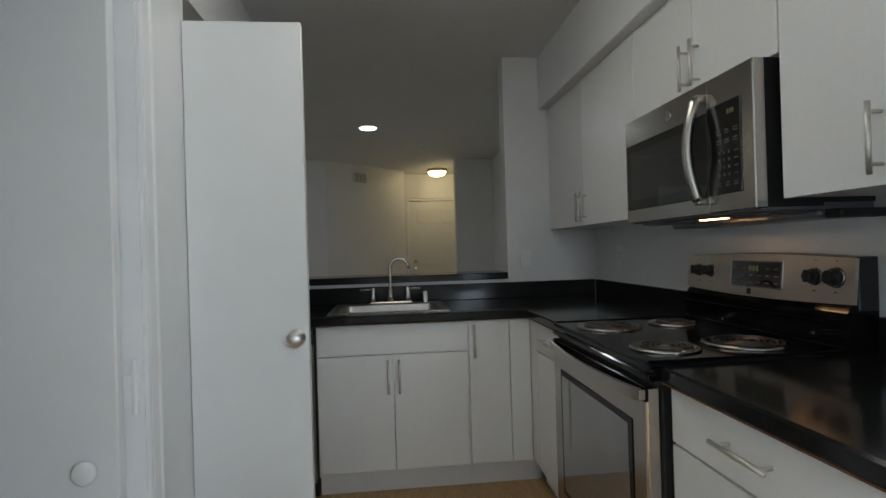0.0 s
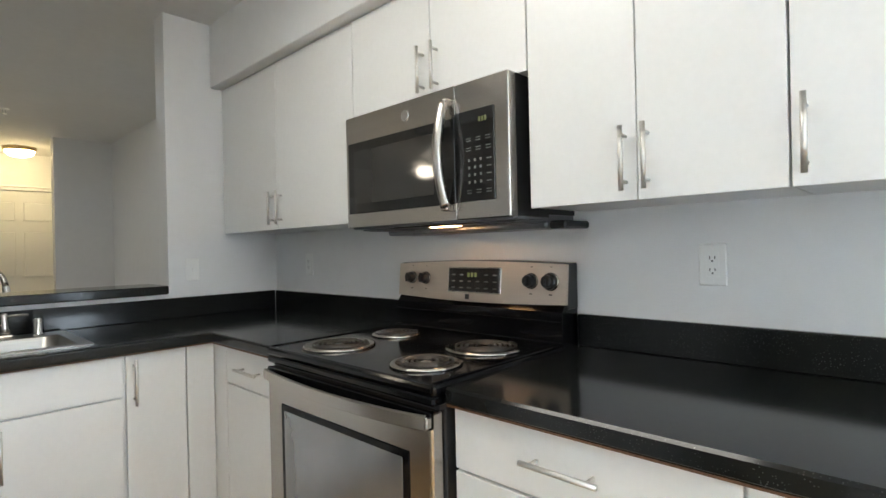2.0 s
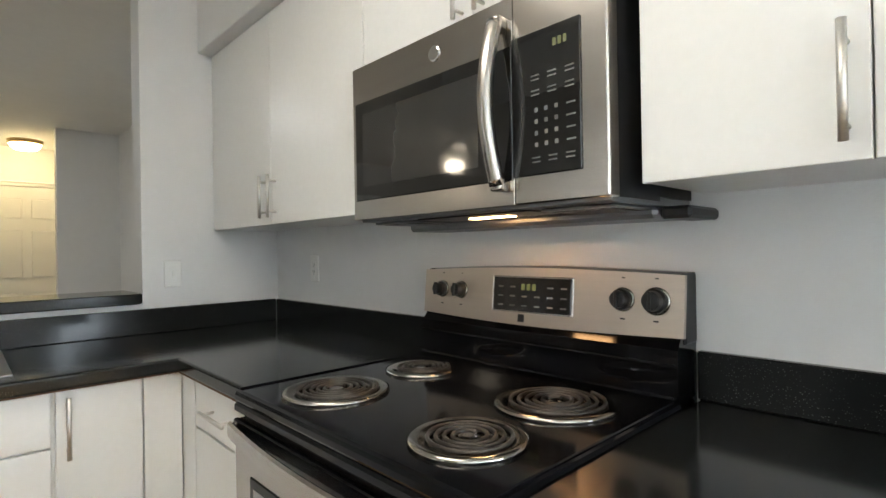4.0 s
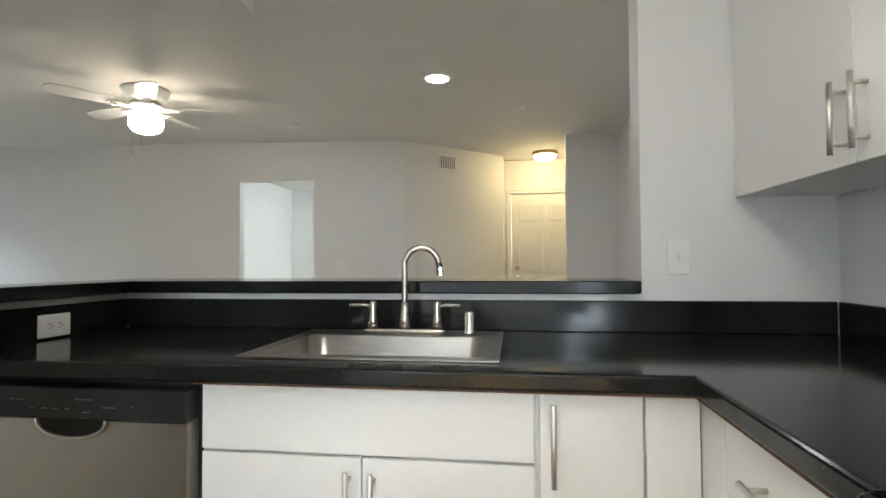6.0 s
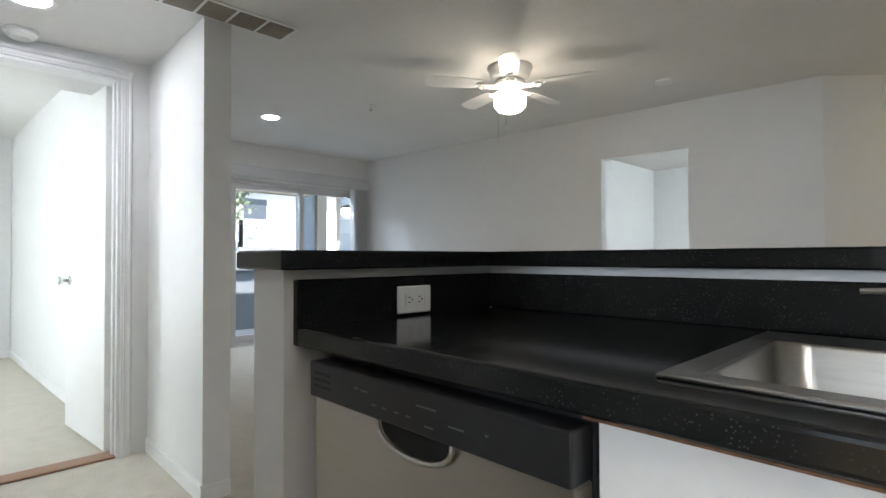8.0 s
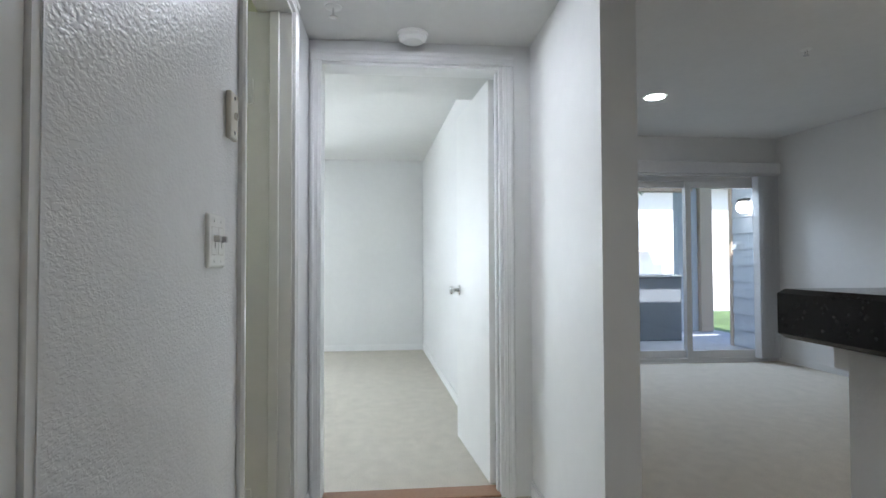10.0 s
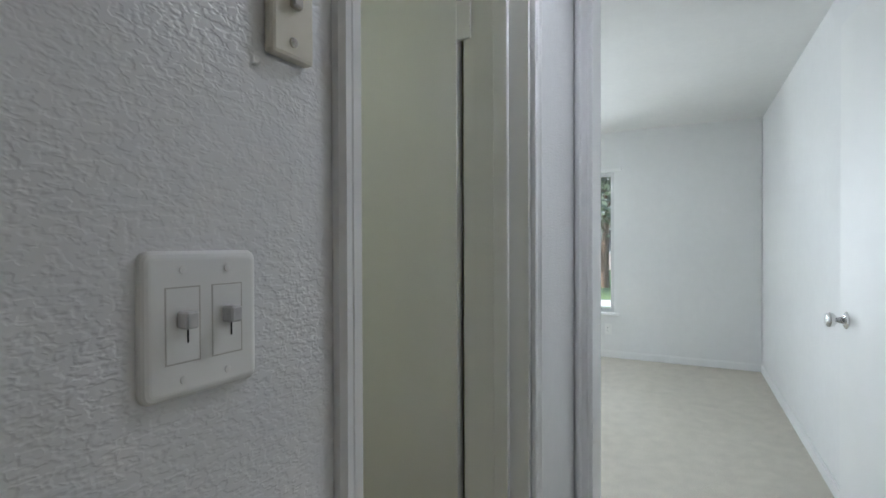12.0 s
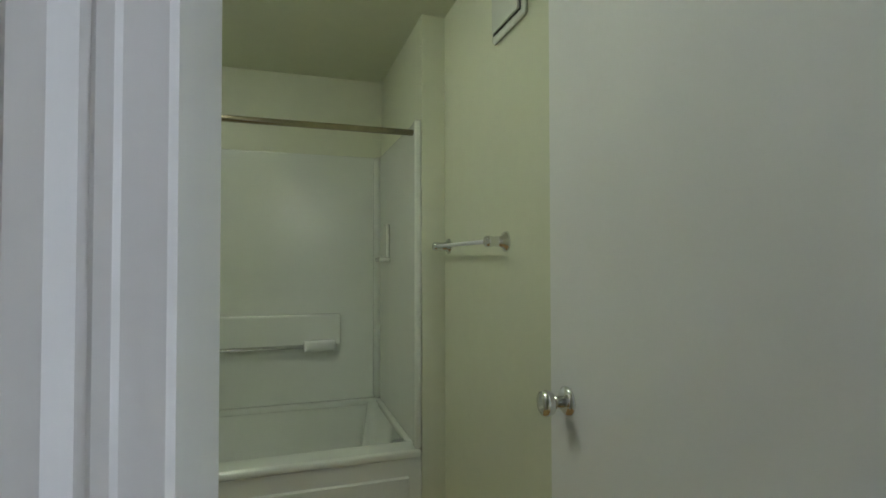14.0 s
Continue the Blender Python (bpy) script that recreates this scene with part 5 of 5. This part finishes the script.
# entry door with six raised panels
t = thing("entry_door", "cream six-panel entry door, closed, with a deadbolt", "door", (1.31, 8.40, 0))
lf = part("leaf", box(0.862, 1.758, 8.404, 8.444, 0.01, 2.036), M_DOOR, t)
for x0, x1 in ((0.96, 1.27), (1.35, 1.66)):
    for z0, z1 in ((0.20, 0.85), (1.02, 1.55), (1.68, 1.90)):
        part("panel", box(x0, x1, 8.396, 8.4045, z0, z1, bevel=0.007), M_DOOR, lf)
round_knob(t, (0.93, 8.404, 0.95), (0, -1, 0))
part("deadbolt", turned([(0.028, 0), (0.026, 0.012), (0.010, 0.014)], (0.93, 8.404, 1.07), (0, -1, 0)), M_BRASS, t)

# supply vent on the angled wall
ad = Vector((1.065, 1.01)).normalized()
an = Vector((ad.y, -ad.x))
t = thing("supply_vent", "white wall vent with dark louvres on the angled wall", "air vent", (0.19, 7.5, 2.26))
base = Vector((-0.30, 7.07)) + ad * 0.60


def on_angle(u0, u1, d0, d1, z0, z1, bevel=0.0):
    b = box(u0, u1, d0, d1, z0, z1, bevel=bevel)
    for v in b.verts:
        p = base + ad * v.co.x + an * v.co.y
        v.co = (p.x, p.y, v.co.z)
    return b


part("frame", on_angle(-0.14, 0.14, 0.001, 0.012, 2.205, 2.385, 0.003), M_PLATE, t)
part("backing", on_angle(-0.115, 0.115, 0.010, 0.0135, 2.228, 2.362), M_SLOT, t)
for k in range(9):
    part("slat", on_angle(-0.112 + k * 0.026, -0.100 + k * 0.026, 0.0135, 0.020, 2.228, 2.362), M_PLATE, t)
plate("white outlet on the living room wall", (-0.95, far(-0.95)[1], 1.12), (1, 0, 0), (0, -1, 0), "toggle", 0.16, 0.115)

# inner door seen through the far doorway
t = thing("far_door", "white door standing open in the far room", "door", (-1.45, 7.2, 0))
part("leaf", slab((-1.30, 7.15), (-1.36, 7.90), 0.035, 0.01, 2.03), M_DOOR, t)
# added fill lamp, kept out of view, to brighten the far room
t = thing("far_room_fill", "added unseen lamp that brightens the far room", "ceiling light", (-0.7, 9.2, ZC))
part("diffuser", turned([(0.15, 0), (0.14, -0.05), (0.05, -0.09), (0, -0.092)], (-0.7, 9.2, ZC), seg=28), M_FARFILL, t)

# ---- patio door with vertical blinds ----
t = thing("patio_door", "white aluminium sliding glass patio door, closed", "patio door", (-5.7, 5.55, 0), "", "structure")
bm = box(-5.76, -5.66, 4.62, 4.67, 0.015, 2.03)
box(-5.76, -5.66, 6.43, 6.48, 0.015, 2.03, bm=bm)
box(-5.76, -5.66, 4.67, 6.43, 1.99, 2.03, bm=bm)
box(-5.76, -5.66, 4.67, 6.43, 0.015, 0.05, bm=bm)
part("door_frame", bm, M_ALU, t)
for x, y0, y1 in ((-5.735, 4.67, 5.615), (-5.700, 5.555, 6.43)):
    bm = box(x, x + 0.03, y0, y0 + 0.06, 0.05, 1.99)
    box(x, x + 0.03, y1 - 0.06, y1, 0.05, 1.99, bm=bm)
    box(x, x + 0.03, y0 + 0.06, y1 - 0.06, 1.92, 1.99, bm=bm)
    box(x, x + 0.03, y0 + 0.06, y1 - 0.06, 0.05, 0.13, bm=bm)
    p = part("sash", bm, M_ALU, t)
    g = part("pane", box(x + 0.012, x + 0.017, y0 + 0.06, y1 - 0.06, 0.13, 1.92), M_GLASS, p)
    g.visible_shadow = False
t = thing("vertical_blind", "grey-white vertical blinds stacked open beside the patio door", "blinds", (-5.6, 6.4, 0.05))
part("valance", box(-5.65, -5.56, 4.45, 6.60, 2.06, 2.19, bevel=0.004), M_BLIND, t)
part("headrail", box(-5.63, -5.58, 4.46, 6.58, 2.04, 2.0595), M_ALU, t)
for k in range(10):
    y = 6.33 + k * 0.025
    one = box(-0.044, 0.044, -0.0012, 0.0012, 0.05, 2.04)
    m = Matrix.Translation((-5.602, y, 0)) @ Matrix.Rotation(radians(8 + 4 * math.sin(k * 1.7)), 4, "Z")
    bmesh.ops.transform(one, matrix=m, verts=one.verts[:])
    part("vane", one, M_BLIND, t)

# ---- window behind the kitchen ----
t = thing("window_dining", "white framed dining window", "window", (1.92, -1.6, 1.05), "", "structure")
bm = box(1.90, 1.95, -2.3, -0.9, 1.05, 1.10)
box(1.90, 1.95, -2.3, -0.9, 2.05, 2.1, bm=bm)
box(1.90, 1.95, -2.3, -2.25, 1.10, 2.05, bm=bm)
box(1.90, 1.95, -0.95, -0.9, 1.10, 2.05, bm=bm)
part("window_frame", bm, M_ALU, t)

# ---- outdoors ----
bm = bmesh.new()
bmesh.ops.create_grid(bm, x_segments=60, y_segments=60, size=400)
for v in bm.verts:
    v.co.z = -0.22
fixed("ground", bm, M_GRASS, "mown lawn round the apartments", "lawn")
fixed("patio_slab", box(-8.3, -5.771, 3.2, 7.6, -0.2, -0.02), M_CONC, "grey concrete patio slab", "patio")
t = thing("patio_wall", "low blue-grey patio wall", "wall", (-7.35, 5.0, 0), "", "structure")
part("panel", box(-7.40, -7.30, 3.2, 6.45, -0.02, 0.88, bevel=0.01), M_PATIOWALL, t)
part("cap", box(-7.43, -7.27, 3.2, 6.45, 0.881, 0.92, bevel=0.01), M_STUCCO, t)


def lap_boards(parent, x0, x1, y, along_x=True):
    """Overlapping boards; the face points to -y, or to +x."""
    for k in range(13):
        z = k * 0.21
        if along_x:
            one = box(x0, x1, y - 0.022, y, z, z + 0.207)
        else:
            one = box(y, y + 0.022, x0, x1, z, z + 0.207)
        for v in one.verts:
            if v.co.z > z + 0.1:
                if along_x and v.co.y < y - 0.01:
                    v.co.y += 0.016
                if not along_x and v.co.x > y + 0.01:
                    v.co.x -= 0.016
        part("siding_board", one, M_SIDING, parent)


t = thing("patio_side_wall", "blue-grey lap siding wall beside the patio", "wall", (-6.3, 6.95, 0), "", "structure")
part("core", box(-6.80, -5.772, 6.90, 7.02, -0.02, 2.75), M_SIDING, t)
lap_boards(t, -6.80, -5.772, 6.90)
part("corner_board", box(-6.86, -6.801, 6.87, 7.03, -0.02, 2.75, bevel=0.004), M_POST, t)
t = thing("patio_closet_wall", "blue-grey lap siding of the patio storage closet", "wall", (-8.25, 7.08, 0), "", "structure")
part("core", box(-8.32, -8.20, 6.92, 7.25, -0.02, 2.75), M_SIDING, t)
lap_boards(t, 6.92, 7.25, -8.20, False)
t = thing("patio_post", "tan square patio post", "post", (-8.2, 7.36, 0))
part("post", box(-8.30, -8.12, 7.26, 7.47, -0.02, 2.75, bevel=0.01), M_POST, t)
fixed("patio_roof", box(-8.5, -5.771, 3.0, 7.6, 2.75, 2.9), M_STUCCO, "patio roof", "roof")
fixed("patio_beam", box(-7.30, -7.14, 3.1, 6.54, 2.09, 2.7499), M_POST, "tan patio roof beam", "beam")
t = thing("porch_lamp", "round white porch lamp with a black cap on the siding", "porch lamp", (-6.45, 6.87, 1.8))
part("bracket", rod((-6.45, 6.878, 1.90), (-6.45, 6.80, 1.90), 0.016, 10), M_BLKPL, t)
part("cap", turned([(0.066, 0), (0.070, 0.012), (0.050, 0.034), (0, 0.042)], (-6.45, 6.79, 1.865), seg=24), M_BLKPL, t, "black metal cap")
part("globe", turned([(0.050, 0), (0.074, -0.03), (0.080, -0.07), (0.066, -0.115), (0.035, -0.140), (0, -0.146)], (-6.45, 6.79, 1.865), seg=28), M_PORCH, t, "white glass globe", True)


def house(x0, x1, y0, y1, high, label, wall_mat, face, rise=0.0):
    """An apartment block whose long front faces along face (+x or +y)."""
    t = thing("apartment_building", label, "building", ((x0 + x1) / 2, (y0 + y1) / 2, -0.22))
    part("wall", box(x0, x1, y0, y1, -0.22, high), wall_mat, t)
    one = bmesh.new()
    e = 0.7
    if face == "x":
        pts = [(x0 - e, y0 - e, high), (x1 + e, y0 - e, high), (x1 + e, y1 + e, high), (x0 - e, y1 + e, high), ((x0 + x1) / 2, y0 - e, high + 2.2), ((x0 + x1) / 2, y1 + e, high + 2.2)]
        faces = ((0, 1, 4), (1, 2, 5, 4), (2, 3, 5), (3, 0, 4, 5), (0, 3, 2, 1))
    else:
        pts = [(x0 - e, y0 - e, high), (x1 + e, y0 - e, high), (x1 + e, y1 + e, high), (x0 - e, y1 + e, high), (x0 - e, (y0 + y1) / 2, high + 2.2), (x1 + e, (y0 + y1) / 2, high + 2.2)]
        faces = ((0, 1, 5, 4), (1, 2, 5), (2, 3, 4, 5), (3, 0, 4), (0, 3, 2, 1))
    vs = [one.verts.new(p) for p in pts]
    for f in faces:
        one.faces.new([vs[i] for i in f])
    part("roof", one, M_ROOF, t)
    n = int((y1 - y0) / 3.0)
    for k in range(n):
        y = y0 + 1.4 + k * 3.0
        for z in (0.7 + rise, 3.4 + rise):
            w = part("window", box(x1, x1 + 0.06, y - 0.6, y + 0.6, z, z + 1.35), M_STUCCO, t)
            part("pane", box(x1 + 0.03, x1 + 0.075, y - 0.52, y + 0.52, z + 0.08, z + 1.27), M_WINDARK, w)
        if k % 2 == 0:
            b = part("balcony", box(x1, x1 + 1.3, y - 1.2, y + 1.2, 2.55 + rise, 2.75 + rise), M_STUCCO, t)
            part("railing", box(x1 + 1.25, x1 + 1.3, y - 1.2, y + 1.2, 2.75 + rise, 3.7 + rise), M_SIDING, b)
            part("balcony_post", box(x1 + 1.15, x1 + 1.3, y - 1.2, y - 1.05, -0.22, 5.2 + rise), M_STUCCO, b)
    return t


house(-30, -21, 10.4, 31.0, 4.2, "pale two-storey apartment building across the court", M_STUCCO, "x", -1.05)
house(-42, -30, -22.0, -1.0, 3.2, "red-brown house beyond the garden", M_BRICK, "x")


def tree(x, y, high, spread, seed, label):
    rnd = random.Random(seed)
    t = thing("tree", label, "tree", (x, y, -0.22), "garden trees")
    bm = bmesh.new()
    trunk = [(x, y, -0.22), (x + 0.05, y + 0.04, high * 0.25), (x - 0.04, y + 0.08, high * 0.5), (x + 0.06, y, high * 0.8)]
    for k, (a, b) in enumerate(zip(trunk, trunk[1:])):
        rod(a, b, 0.17 - 0.045 * k, 10, bm, 0.125 - 0.045 * k)
    tips = []
    for k in range(11):
        z = high * (0.35 + 0.055 * k)
        a = k * 2.4
        r = spread * (1.0 - 0.055 * k) * rnd.uniform(0.55, 0.9)
        tip = (x + r * math.cos(a), y + r * math.sin(a), z + high * 0.14)
        rod((x, y, z), tip, 0.055, 6, bm, 0.012)
        tips.append(tip)
    part("trunk", bm, M_BARK, t)
    verts, faces = [], []
    for tx, ty, tz in tips + [(x, y, high * 0.95), (x, y, high * 0.8)]:
        for _ in range(170):
            c = Vector((rnd.gauss(tx, spread * 0.24), rnd.gauss(ty, spread * 0.24), rnd.gauss(tz, high * 0.075)))
            u = Vector((rnd.uniform(-1, 1), rnd.uniform(-1, 1), rnd.uniform(-1, 1))).normalized() * rnd.uniform(0.09, 0.17)
            w = u.cross(Vector((rnd.uniform(-1, 1), rnd.uniform(-1, 1), rnd.uniform(-1, 1)))).normalized() * 0.06
            i = len(verts)
            verts += [c - u, c + w, c + u, c - w]
            faces.append((i, i + 1, i + 2, i + 3))
    me = bpy.data.meshes.new("crown")
    me.from_pydata(verts, [], faces)
    me.materials.append(M_LEAF)
    ob = new("crown", me)
    ob.parent = t
    ob.matrix_parent_inverse = Matrix.Translation(t.location).inverted()
    return t


tree(-17.0, 8.6, 6.0, 1.7, 3, "leafy green tree outside the patio")
tree(-16.0, -1.6, 7.0, 2.4, 5, "leafy green garden tree by the bedroom")
tree(-18.5, -0.9, 4.6, 2.1, 11, "low leafy garden tree before the house")
tree(-20.0, -5.0, 8.0, 2.8, 8, "tall leafy green garden tree")
tree(-24.0, -3.0, 6.0, 2.4, 9, "leafy green garden tree, farther off")
fixed("path", box(-14.5, -13.2, -30, 30, -0.24, -0.205), M_CONC, "pale concrete garden path", "path")
fixed("court_paving", box(-20.9, -14.6, 5.0, 30.0, -0.24, -0.203), M_CONC, "pale concrete paving before the apartments", "paving")
